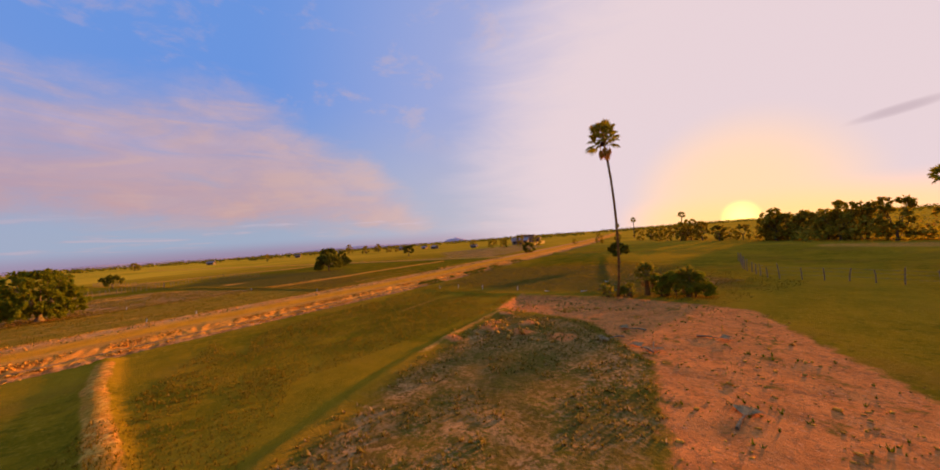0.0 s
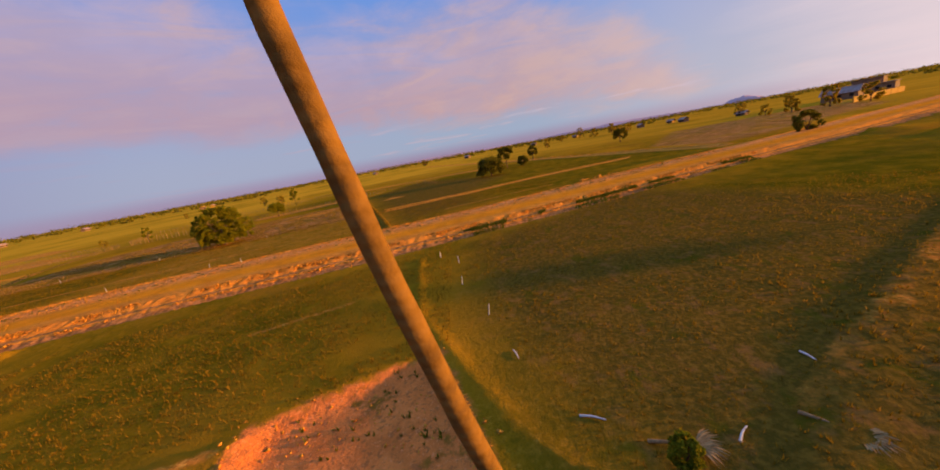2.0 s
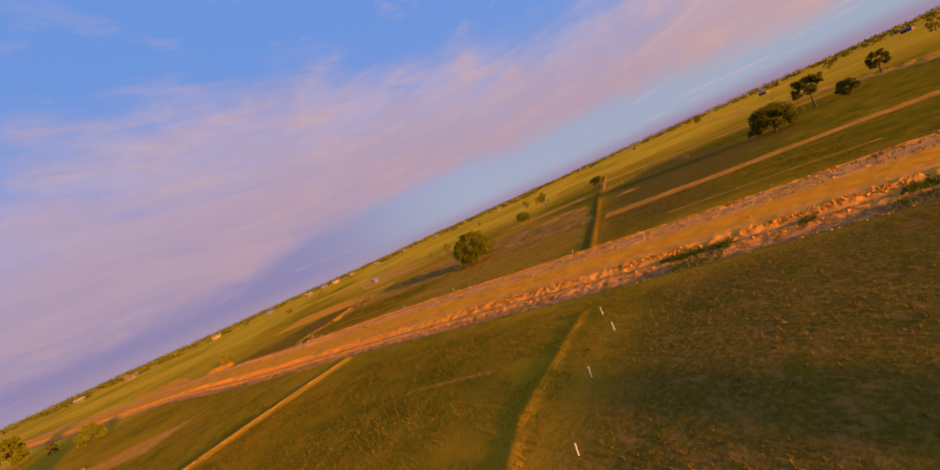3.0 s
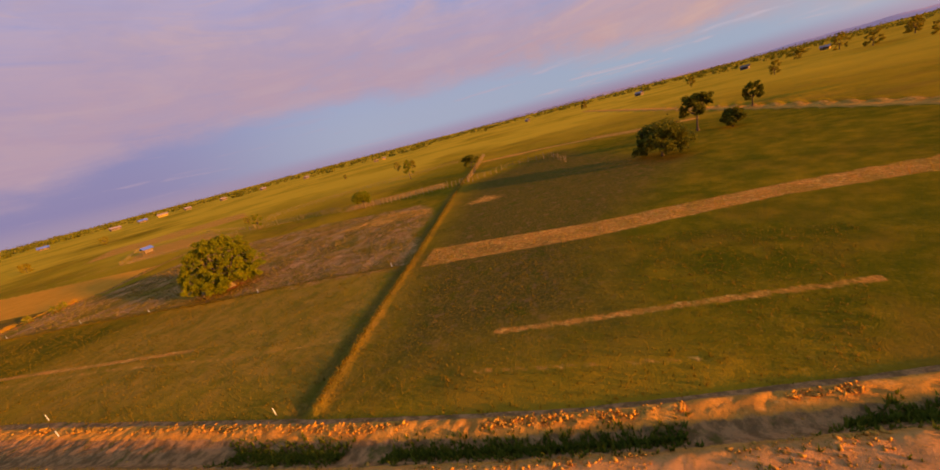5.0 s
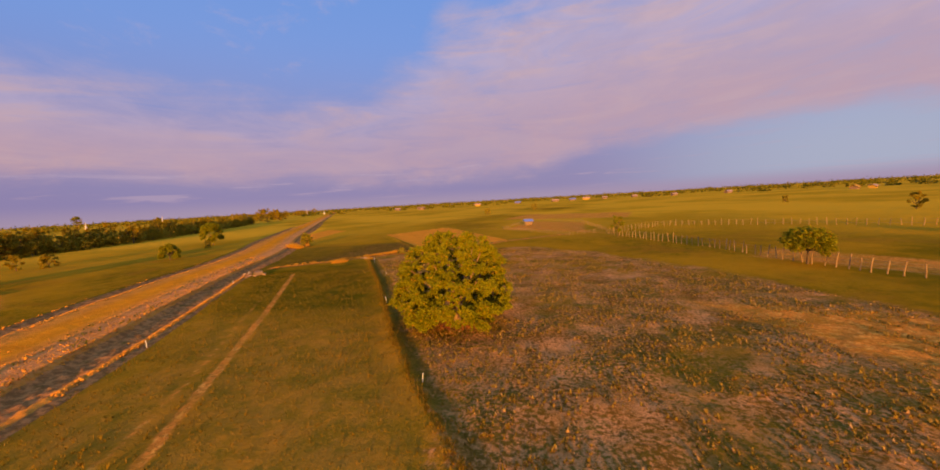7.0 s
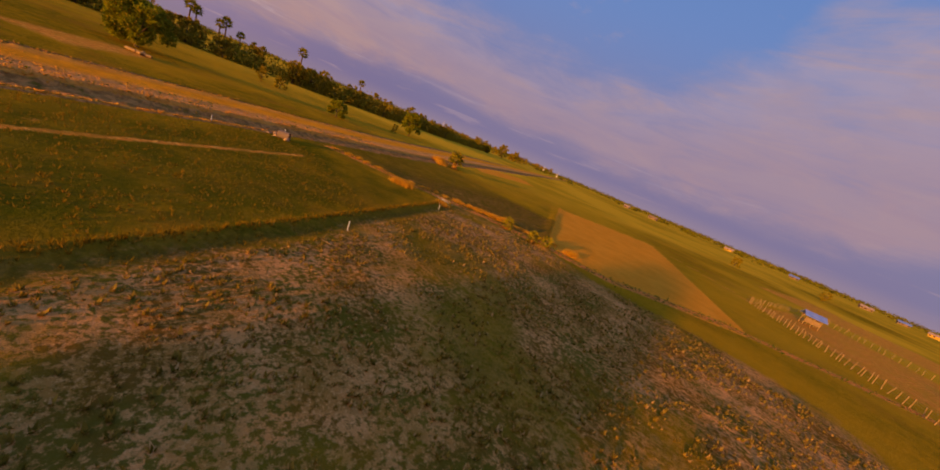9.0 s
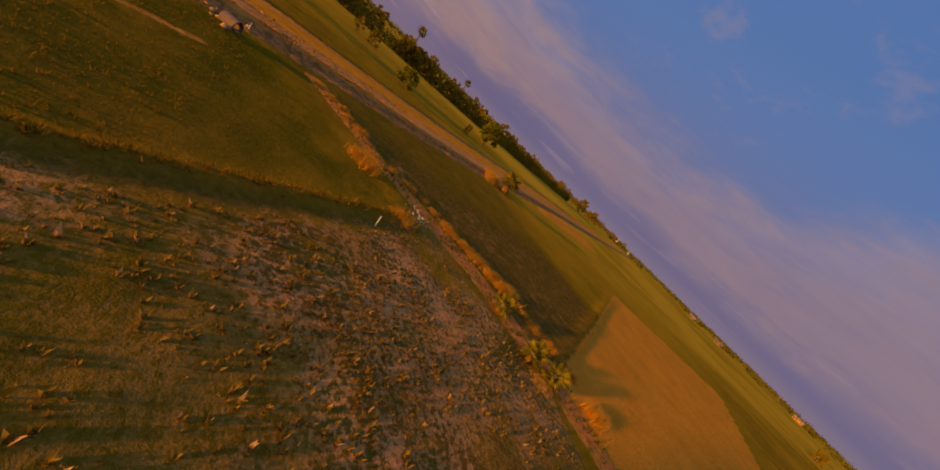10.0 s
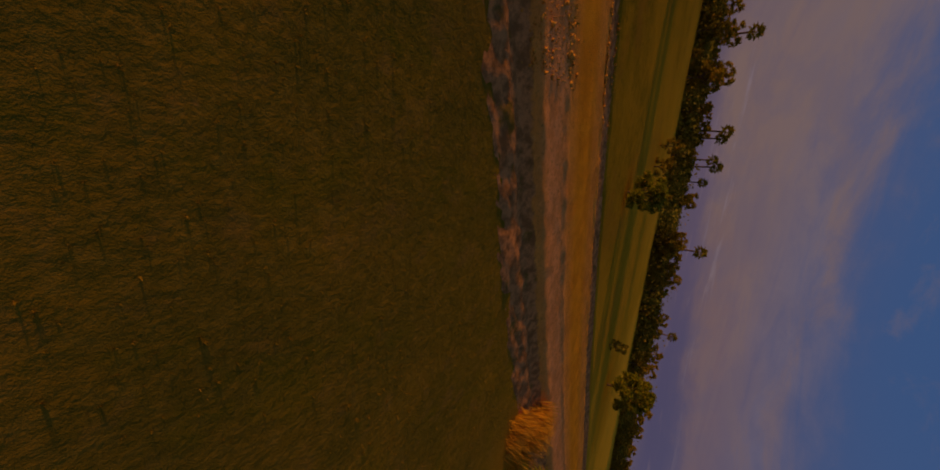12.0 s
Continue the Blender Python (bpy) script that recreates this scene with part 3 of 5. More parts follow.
def land(x, y):
    """Height of the ground."""
    z = 0.10 * (smooth_noise(x, y, 9.0, 3) - 0.5) + 0.03 * (smooth_noise(x, y, 1.7, 4) - 0.5) + 0.016 * (smooth_noise(x, y, 0.7, 5) - 0.5)
    wob = 0.22 * (smooth_noise(x, y, 1.1, 6) - 0.5)
    for line, tall, half in DYKES:
        d = line_far(line, x, y) + wob
        z = z + tall * np.clip((half * 1.7 - d) / half, 0, 1) ** 1.0 * (0.75 + 0.5 * smooth_noise(x, y, 2.3, 7))
    for line, side in SHADE_DIPS:
        z = z - 0.07 * np.clip(1.0 - abs(line_far(line, x + side[0], y + side[1]) + wob) / 0.6, 0, 1)
    d = inside(PIT, x, y) + 0.25 * (smooth_noise(x, y, 0.5, 8) - 0.5)
    z = z - 0.30 * mask(d - 0.15, 0.22) * np.clip((4.5 - (x + 0.6 * (y - 8.0))) / 7.0, 0.15, 1.0)
    for mx, my, mh, mr in MOUNDS:
        z = z + mh * np.exp(-((x - mx) ** 2 + (y - my) ** 2) / mr**2) * (0.6 + 0.8 * smooth_noise(x, y, 0.4, 12))
    rough = mask(inside(ROUGH, x, y), 2.0) + mask(inside(ROUGH_SOUTH, x, y), 1.0)
    z = z + rough * 0.06 * (smooth_noise(x, y, 0.55, 9) ** 2)
    z = z + mask(inside(SOIL, x, y), 0.8) * 0.06 * (smooth_noise(x, y, 0.8, 10) - 0.4)
    return z


def corridor(x, y):
    """How far a place lies inside the strip that the road and its ditches take."""
    o, w = road_off(x, y), ditch_width(y)
    return np.minimum(o + 7.2, 3.95 + w - o)


def spaced(a, b, core, far):
    mid = np.arange(a, b + core / 2, core)
    out, step, v = [], core, b
    while v < far:
        step *= 1.09
        v += step
        out.append(v)
    low, step, v = [], core, a
    while v > -far:
        step *= 1.09
        v -= step
        low.append(v)
    return np.r_[low[::-1], mid, out]


def build_ground():
    gx, gy = spaced(-64, 16, 0.28, 4200), spaced(-80, 34, 0.28, 4200)
    x, y = np.meshgrid(gx, gy)
    z = land(x, y)
    c = corridor(x, y)
    z = z - 1.6 * np.clip(c - 0.35, 0, 1)
    far = np.hypot(x + 30, y + 20)
    z = z * np.clip((190 - far) / 90, 0, 1)
    z = np.where(far > 400, 0.0, z)
    v = np.stack([x, y, z], -1).reshape(-1, 3)
    i, j = np.meshgrid(np.arange(len(gy) - 1), np.arange(len(gx) - 1), indexing="ij")
    k = i * len(gx) + j
    f = np.stack([k, k + 1, k + len(gx) + 1, k + len(gx)], -1).reshape(-1, 4)
    me = mesh_of("ground", v, f, True)
    masks = {
        "soil": np.maximum.reduce([mask(inside(SOIL, x, y), 0.7), 0.8 * mask(inside(PIT, x, y), 0.3)] + [0.95 * np.exp(-((x - mx) ** 2 + (y - my) ** 2) / mr**2) for mx, my, mh, mr in MOUNDS] + [0.60 * mask(0.7 - line_far(PATHS[4][0], x, y), 0.5), 0.7 * np.exp(-((x + 45.0) ** 2 + (y + 32.2) ** 2) / 1.6**2)]),
        # the last two terms paint a dark strip along the dykes' shadow side
        "brown": np.maximum.reduce([np.interp(x, [-20, -16], [0.95, 0.4]) * mask(inside(BROWN, x, y), 1.5), 0.9 * mask(inside(BROWN_NORTH, x, y), 2.0), 0.85 * mask(inside(ROUGH_SOUTH, x, y), 1.0), 0.2 * mask(inside(BROWN_WEST, x, y), 2.0), 0.9 * mask(inside(BROWN_FAR, x, y), 3.0), 0.8 * mask(0.5 - line_far(DYKES[1][0], x - 0.39, y + 0.70), 0.3), 0.8 * mask(0.4 - line_far(DYKES[2][0], x + 0.62, y + 0.33), 0.3)]),
        # grows with distance; mixes in the gold that paints far fields as sunlit
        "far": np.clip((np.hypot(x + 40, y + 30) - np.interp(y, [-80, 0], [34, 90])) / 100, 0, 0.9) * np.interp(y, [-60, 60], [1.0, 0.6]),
        "stubble": np.maximum.reduce([0.85 * mask(inside(ROUGH, x, y) + 2.5 * (smooth_noise(x, y, 5.0, 14) - 0.05), 2.0), 0.8 * mask(inside(NORTH_STUB, x, y), 1.2), 0.54 * mask(inside(ROUGH_SOUTH, x, y) + 0.8 * (smooth_noise(x, y, 2.0, 17) - 0.4), 0.8), 0.75 * mask(inside(PINK, x, y), 4), np.interp(x, [-21, -17], [0.40, 0.22]) * mask(inside(BROWN, x, y), 1.5)]),
        "rust": np.maximum(0.9 * mask(inside(RUST, x, y), 2.5), 0.10 * mask(inside(BROWN, x, y), 1.5)),
        "plough": np.maximum(mask(inside(ORANGE, x, y), 0.4), mask(inside(ORANGE_FAR, x, y), 0.6)),
        "straw": np.maximum.reduce([mask(inside(STRIP, x, y), 0.35)] + [s * mask(h - line_far(l, x, y), 0.22) for l, h, s in PATHS] + [0.72 * mask(inside(p, x, y), 1.6) for p in FAR_BARE]),
        "lush": np.maximum.reduce([0.9 * mask(inside(LUSH, x, y), 3.0), mask(inside(LUSH_TWO, x, y), 4.0), 0.5 * mask(inside(LUSH_THREE, x, y), 1.5), mask(inside(LUSH_FOUR, x, y), 1.6), 0.75 * mask(inside(LUSH_FIVE, x, y), 2.0), 0.75 * mask(inside(BROWN, x, y), 1.5), 0.7 * mask(inside(ROUGH, x, y), 2.0), 0.4 * mask(inside(ROUGH_SOUTH, x, y), 1.0)]),
    }
    for name, values in masks.items():
        a = me.attributes.new(name, "FLOAT", "POINT")
        a.data.foreach_set("value", values.astype(np.float32).ravel())
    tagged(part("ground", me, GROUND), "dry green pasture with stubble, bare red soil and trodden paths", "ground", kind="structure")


def road_profile(o, y):
    w = ditch_width(y)
    xs = np.stack([0 * w - 8.0, 0 * w - 7.1, 0 * w - 6.6, 0 * w - 5.5, 0 * w - 5.05, 0 * w - 4.3, 0 * w - 3.6, 0 * w - 3.0, 0 * w, 0 * w + 2.8, 0 * w + 3.4, 0 * w + 4.1, w + 2.7, w + 3.15, w + 3.55, w + 4.0, w + 4.6], -1)
    zs = np.array([-0.35, -0.02, -0.08, -0.11, -0.02, 0.02, 0.33, 0.33, 0.37, 0.34, 0.38, -0.10, -0.14, 0.06, 0.18, -0.02, -0.35])
    low = np.interp(y, [-62, -46, -14, -4], [0.06, 0.35, 0.45, 1.0])
    return np.array([np.interp(a, b, np.where((zs > 0.1) & (np.arange(17) > 12), zs * q, np.where((zs < 0) & (np.arange(17) > 10), zs * (0.35 + 0.65 * q), zs))) for a, b, q in zip(o, xs, low)])


def build_road():
    ys = np.r_[np.arange(-722, -200, 8.0), np.arange(-200, -85, 1.5), np.arange(-85, -55, 0.25), np.arange(-55, 34, 0.13), np.arange(34, 45, 0.3), np.arange(45, 100, 1.0), np.arange(100, 400, 6.0)]
    frac = np.linspace(0, 1, 130)
    y = np.repeat(ys[:, None], 130, 1)
    o = -8.0 + frac[None] * (12.6 + ditch_width(y))
    z = np.array([road_profile(o[i], y[i]) for i in range(len(ys))])
    slope = (road_x(y + 1.0) - road_x(y - 1.0)) / 2.0
    x = road_x(y) - o * np.sqrt(1 + slope**2)
    edge = np.maximum(np.exp(-((abs(o + 0.2) - 3.7) / 0.7) ** 2), np.exp(-((o + 5.2) / 0.4) ** 2))
    edge = np.maximum(edge, 0.9 * np.exp(-((o - ditch_width(y) - 3.3) / 0.3) ** 2) * (y > -50))
    edge = np.where((o > 0) & (o < 4.2), 0.4, 1.0) * edge
    edge = np.maximum(edge, np.interp(y, [-12, -6], [0.8, 0.0]) * np.exp(-((o - 5.0) / 1.0) ** 4))
    z = z + edge * (0.17 * (smooth_noise(x, y, 0.20, 21) - 0.5) + 0.07 * (smooth_noise(x, y, 0.5, 26) - 0.5) + 0.05 * (smooth_noise(x, y, 1.1, 25) - 0.5)) + 0.016 * (smooth_noise(x, y, 0.30, 22) - 0.5)
    rut = np.exp(-((abs(o + 0.8) - 0.8) / 0.3) ** 2)
    z = z - 0.025 * rut + 0.11 * np.exp(-((o - 1.35) / 0.22) ** 2) * smooth_noise(x, y, 0.4, 23)
    z = z + np.exp(-((o - 2.4) / 1.2) ** 4) * 0.03 * (smooth_noise(x, y, 0.2, 27) - 0.5)
    z = z - 0.25 * smooth_noise(x, y, 5.0, 24) * np.exp(-((o + 6.0) / 0.7) ** 2)
    v = np.stack([x, y, z], -1).reshape(-1, 3)
    i, j = np.meshgrid(np.arange(len(ys) - 1), np.arange(129), indexing="ij")
    k = i * 130 + j
    f = np.stack([k, k + 130, k + 131, k + 1], -1).reshape(-1, 4)
    me = mesh_of("road", v, f, True)
    w = ditch_width(y)
    verge = np.maximum.reduce([mask(-5.2 - o, 0.35), 0.85 * mask(np.minimum(o - 3.7, w + 3.0 - o), 0.25), mask(o - w - np.where(y < -46, 2.7, 3.6), 0.15), 0.8 * np.exp(-((o + 4.6) / 0.25) ** 2)])
    for name, values in (("verge", verge), ("track", np.exp(-((o + 0.9) / 1.3) ** 4)), ("loose", np.exp(-((o - 2.35) / 1.15) ** 4))):
        at = me.attributes.new(name, "FLOAT", "POINT")
        at.data.foreach_set("value", values.astype(np.float32).ravel())
    tagged(part("road", me, ROAD), "raised orange laterite dirt road with crumbling edges and a side ditch", "road", kind="structure")


def far_track(line, half):
    """A narrow track: a low ribbon with a crown and sunken rims."""
    c = along(np.array(line, float), 160)
    way = np.gradient(c, axis=0)
    way /= np.linalg.norm(way, axis=1)[:, None]
    side = np.stack([-way[:, 1], way[:, 0]], 1)
    rows = []
    for q, z in ((-1.25, -0.12), (-0.9, 0.10), (-0.4, 0.06), (0.0, 0.12), (0.4, 0.06), (0.9, 0.10), (1.25, -0.12)):
        p = c + side * half * q * (0.85 + 0.3 * smooth_noise(c[:, 0], c[:, 1], 4.0, 15))[:, None]
        rows.append(np.c_[p, np.full(len(p), z)])
    v = np.stack(rows, 1).reshape(-1, 3)
    i, j = np.meshgrid(np.arange(len(c) - 1), np.arange(6), indexing="ij")
    k = i * 7 + j
    tagged(part("road", mesh_of("road", v, np.stack([k, k + 1, k + 8, k + 7], -1).reshape(-1, 4), True), ROAD), "narrow pale dirt track between distant fields", "road", kind="structure")


build_ground()
build_road()
far_track(PATHS[5][0], 1.0)
far_track(PATHS[6][0], 1.5)


# ---- trees ----
def branch_lines(rng, height, spread, trunk, count, lean=(0, 0)):
    """A bent trunk and its limbs, as lines with radii."""
    fork = height * trunk
    lines = []
    base = np.array([[0, 0, -0.25], [0.02, 0.01, fork * 0.5], [lean[0], lean[1], fork]])
    lines.append((along(base, 7), 1.0, 0.62))
    for k in range(count):
        a = 2 * np.pi * (k + rng.uniform(-0.3, 0.3)) / count
        out = spread * rng.uniform(0.45, 0.8)
        tip = np.array([np.cos(a) * out, np.sin(a) * out, height * rng.uniform(0.6, 0.88)])
        mid = np.array([lean[0], lean[1], fork]) * 0.5 + tip * 0.5 + [0, 0, -0.1 * height * rng.random()]
        lines.append((along(np.array([[lean[0], lean[1], fork * 0.92], mid, tip]), 6), 0.5, 0.12))
    return lines


def crown_points(rng, height, spread, trunk, clumps, each, flat=1.0, low=0.35):
    """Leaf places: lobes over an uneven dome, each a shell of small clumps, with gaps between."""
    z0, z1 = height * low, height
    total = clumps * each
    lobes = max(7, int(clumps ** 0.62))
    cs, rs = [], []
    for k in range(lobes):
        t = ((k + 0.5) / lobes) ** 0.85
        a = k * 2.39996 + rng.uniform(-0.5, 0.5)
        lim = spread * np.sqrt(max(0.03, 1 - ((t - 0.34) / 0.70) ** 2 * flat))
        size = spread * rng.uniform(0.24, 0.38)
        r = max(0.0, lim - size * 0.75) * rng.uniform(0.85, 1.1)
        cs.append([np.cos(a) * r, np.sin(a) * r, min(z0 + (z1 - z0) * t, z1 - size * 0.7)])
        rs.append(size)
    pts = []
    share = np.array(rs) ** 2 / np.sum(np.array(rs) ** 2)
    for c, r, q in zip(cs, rs, share):
        count = max(30, int(total * q))
        knots = rng.normal(size=(max(6, count // 28), 3))
        knots /= np.linalg.norm(knots, axis=1)[:, None]
        knots = knots * [1.0, 1.0, 0.8] * r * rng.uniform(0.55, 1.0, (len(knots), 1)) + c
        pick = knots[rng.integers(len(knots), size=count)]
        pts.append(pick + rng.normal(size=(count, 3)) * r * 0.17)
    return np.concatenate(pts)


def tree(name, at, height, spread, label, seed, clumps=70, each=60, leaf=0.16, trunk=0.3, radius=0.2, leaf_mat=None, flat=1.0, low=0.3, droop=0.2, limbs=6, category="tree", group="", build=True):
    rng = np.random.default_rng(seed)
    ob = thing(name, at, label, category, group, rng.uniform(0, 360))
    tubes = []
    for line, r0, r1 in branch_lines(rng, height, spread, trunk, limbs):
        rr = np.linspace(r0, r1, len(line)) * radius
        if r0 == 1.0:
            rr[:2] *= [1.9, 1.3]
        tubes.append(tube(line, rr, 8))
    part("trunk", mesh_of("trunk", *join_arrays(tubes), True), BARK, ob)
    pts = crown_points(rng, height, spread, trunk, clumps, each, flat, low)
    pts[:, 2] = np.clip(pts[:, 2], 0.25, None)
    part("crown", mesh_of("crown", *leaves(pts, leaf, rng, droop)), leaf_mat or LEAF, ob)
    return ob


def clumpy_tree(at, height, spread, label, seed):
    """A broad tree: a short flared trunk, limbs, and a low dome of many leafy sprays with gaps between them."""
    r = np.random.default_rng(seed)
    ob = thing("tree", at, label, "tree")
    tubes = []
    for line, r0, r1 in branch_lines(r, height, spread, 0.2, 11):
        rr = np.linspace(r0, r1, len(line)) * (0.34 if r0 == 1.0 else 0.22)
        if r0 == 1.0:
            rr[:3] *= [2.3, 1.6, 1.15]
        tubes.append(tube(line, rr, 10))
    part("trunk", mesh_of("trunk", *join_arrays(tubes), True), PALE_BARK, ob)
    count = 290
    k = np.arange(count)
    t = (k + 0.5) / count
    a = k * 2.39996 + r.normal(size=count) * 0.25
    wide = spread * np.sqrt(np.clip(1 - ((t - 0.26) / 0.78) ** 2, 0.02, 1)) * (1 + 0.16 * np.sin(3 * a + 1.0) * (1 - t) + 0.07 * np.sin(7 * a + 9 * t))
    reach = r.uniform(0.80, 1.0, count) * np.where(r.random(count) < 0.36, 0.66, 1.0)
    hub = np.stack([np.cos(a) * wide * reach, np.sin(a) * wide * reach, 0.95 + (height - 1.35) * t + r.normal(size=count) * 0.16], 1)
    size = r.uniform(0.30, 0.62, count) * (1.12 - 0.4 * t)
    out = hub - [0, 0, height * 0.42]
    out /= np.linalg.norm(out, axis=1)[:, None]
    pts = []
    for c, w, o in zip(hub, size, out):
        n = int(560 * (w / 0.46) ** 2)
        twig = r.normal(size=(9, 3)) * [1.0, 1.0, 0.55] + o * 0.7
        twig /= np.linalg.norm(twig, axis=1)[:, None]
        u = r.uniform(0.15, 1.0, (n, 1)) ** 0.7
        q = c + twig[r.integers(9, size=n)] * u * w + r.normal(size=(n, 3)) * w * 0.10
        q[:, 2] -= (u[:, 0] ** 2) * w * 0.28
        pts.append(q)
    pts = np.concatenate(pts)
    pts[:, 2] = np.clip(pts[:, 2], 0.3, None)
    part("crown", mesh_of("crown", *leaves(pts, 0.070, r, 0.25, 0.45)), LEAF, ob)
    return ob


def fan(rng, petiole, radius, spread=250, blades=26, droop=0.25, fold=0.12):
    """A fan leaf along +x: stalk tube, and pointed split blades."""
    line = along(np.array([[0, 0, 0], [petiole * 0.5, 0, 0.06 * petiole], [petiole, 0, 0]]), 5)
    stalk = tube(line, np.linspace(0.060, 0.026, 5) * max(0.5, petiole), 5)
    vs, fs = [], []
    for k, a in enumerate(np.radians(np.linspace(-spread / 2, spread / 2, blades))):
        r = radius * rng.uniform(0.86, 1.06) * (1 - 0.18 * abs(a) / np.pi)
        half = np.radians(spread) / blades * 0.62
        c, s = np.cos(a), np.sin(a)
        def at(rr, aa, zz):
            return [petiole + rr * np.cos(a + aa), rr * np.sin(a + aa), zz]
        up = fold * (1 if k % 2 else -1) * 0.4
        sag = -droop * radius * rng.uniform(0.7, 1.3)
        b = len(vs)
        vs += [at(0.02, 0, 0), at(r * 0.62, -half, up * radius + sag * 0.3), at(r, rng.uniform(-0.1, 0.1) * half, sag), at(r * 0.62, half, -up * radius + sag * 0.3)]
        fs.append([b, b + 1, b + 2, b + 3])
    return stalk, (np.array(vs), np.array(fs))


def hanging_fan(rng, hub, length, blades=44):
    """A withered fan closed like a wet umbrella: long strips that bend over and hang down."""
    vs, fs = [], []
    for k in range(blades):
        a = rng.uniform(0, 2 * np.pi)
        way = np.array([np.cos(a) * 0.8, np.sin(a) * 1.1, 0])
        side = np.array([-np.sin(a), np.cos(a), 0]) * length * rng.uniform(0.022, 0.04)
        reach, ln = length * rng.uniform(0.10, 0.30), length * rng.uniform(0.6, 1.1)
        kink = way * length * rng.normal() * 0.05 + np.array([-way[1], way[0], 0]) * length * rng.normal() * 0.04
        mids = [hub + [0, 0, 0.02], hub + way * reach * 0.75 + [0, 0, -ln * 0.10], hub + way * reach + [0, 0, -ln * 0.45] + kink * 0.4, hub + way * reach * rng.uniform(0.75, 1.25) + [0, 0, -ln] + kink]
        b = len(vs)
        for p, w in zip(mids, (0.35, 1.0, 1.0, 0.12)):
            vs += [p - side * w, p + side * w]
        fs += [[b + 2 * i, b + 2 * i + 1, b + 2 * i + 3, b + 2 * i + 2] for i in range(3)]
    return np.array(vs), np.array(fs)


def turned(m, arrays):
    v, f = arrays
    r = np.array(m.to_3x3())
    return v @ r.T + np.array(m.translation), f


def fan_palm(at, height, label, seed, trunk_line, trunk_r, live, dead, petiole, radius, name="palm_tree", spread=1.0, base_r=None, fruit=0):
    rng = np.random.default_rng(seed)
    ob = thing(name, at, label, "palm tree" if name == "palm_tree" else "palm shrub")
    top = np.array([0.0, 0, height])
    if trunk_line is not None:
        line = along(np.array(trunk_line, float), 40)
        rr = np.interp(line[:, 2], [-0.3, 0.0, 0.5, 1.2, line[-1, 2] * 0.7, line[-1, 2]], np.array([2.0, 1.8, 1.35, 1.05, 0.9, 0.82]) * trunk_r)
        rr = rr * (1 + 0.03 * np.sin(np.arange(40) * 2.1))
        part("trunk", mesh_of("trunk", *tube(line, rr, 14), True), PALM_BARK, ob)
        top = line[-1]
    for k in range(live):
        yaw = k * 2.39996 + rng.uniform(-0.2, 0.2)
        t = (k + 0.5) / live
        el = radians(82 - 96 * t ** 0.9 * spread + rng.uniform(-7, 7))
        m = Matrix.Translation(top + [0, 0, 0.25 * (1 - t)]) @ Euler((0, -el, yaw)).to_matrix().to_4x4() @ Euler((rng.uniform(-0.5, 0.5), 0, 0)).to_matrix().to_4x4()
        stalk, blade = fan(rng, petiole * rng.uniform(0.8, 1.15), radius * rng.uniform(0.85, 1.1), 260, 28, 0.12 + 0.35 * t)
        frond = part("frond", mesh_of("frond", *turned(m, blade)), FROND, ob)
        part("stalk", mesh_of("stalk", *turned(m, stalk), True), STALK, frond)
    for k in range(dead):
        yaw = k * 2 * np.pi / max(1, dead) + rng.uniform(-0.25, 0.25)
        drop, out = min(0.78, petiole * rng.uniform(0.62, 0.90)), 0.26 + 0.14 * rng.random()
        hub = np.array([out, 0, -drop])
        line = along(np.array([[0.06, 0, -0.05], [out * 0.95, 0, -0.16], hub]), 7)
        stalk = tube(line, np.linspace(0.024, 0.014, 7), 6)
        m = Matrix.Translation(top) @ Euler((0, 0, yaw)).to_matrix().to_4x4()
        frond = part("dead_frond", mesh_of("dead_frond", *turned(m, hanging_fan(rng, hub, radius * rng.uniform(0.90, 1.20), 70))), FROND_DRY, ob, "withered orange-brown hanging frond")
        part("stalk", mesh_of("stalk", *turned(m, stalk), True), FROND_DRY, frond)
    if fruit:
        bm = bmesh.new()
        bmesh.ops.create_icosphere(bm, subdivisions=1, radius=0.075)
        me = bpy.data.meshes.new("fruit")
        bm.to_mesh(me)
        bm.free()
        for k in range(fruit):
            a, r = rng.uniform(0, 2 * np.pi), rng.uniform(0.10, 0.30)
            part("fruit", me, FRUIT, ob, at=top + [np.cos(a) * r, np.sin(a) * r, rng.uniform(-0.30, 0.12)])
    return ob


fan_palm((-5.95, 12.95, -0.05), 11.5, "tall slender fan palm with a skirt of withered fronds", 5,
         [(0.30 * z - 0.0165 * z * z, -0.235 * z + 0.006 * z * z, z) for z in (-0.3, 0, 1.5, 3, 4.5, 6, 7.5, 9, 10.5, 11.9)], 0.092, 26, 6, 0.84, 0.58, fruit=26)

clumpy_tree((-45.0, -32.6), 5.8, 3.35, "broad round green tree with a dense clumpy crown in pasture", 11)
tree("tree", (-74.7, -47.6), 3.3, 1.9, "small umbrella-shaped tree on bare stems beside a fence", 12, 91, 140, 0.093, 0.4, 0.10, LEAF, 1.0, 0.42, 0.2, 6)
tree("tree", (-108.5, -44.6), 3.2, 2.2, "low dark round shrub at the end of a fence", 13, 52, 100, 0.136, 0.3, 0.12, LEAF_DARK, 1.0, 0.3)
tree("tree", (-87.0, 3.2), 4.4, 3.6, "dark spreading shrub tree in pasture", 14, 104, 120, 0.153, 0.25, 0.2, LEAF_DARK, 1.0, 0.15)
tree("tree", (-106.0, 6.0), 6.0, 2.6, "slim open tree behind a shrub", 15, 52, 120, 0.170, 0.5, 0.18, LEAF_DARK, 1.0, 0.5)
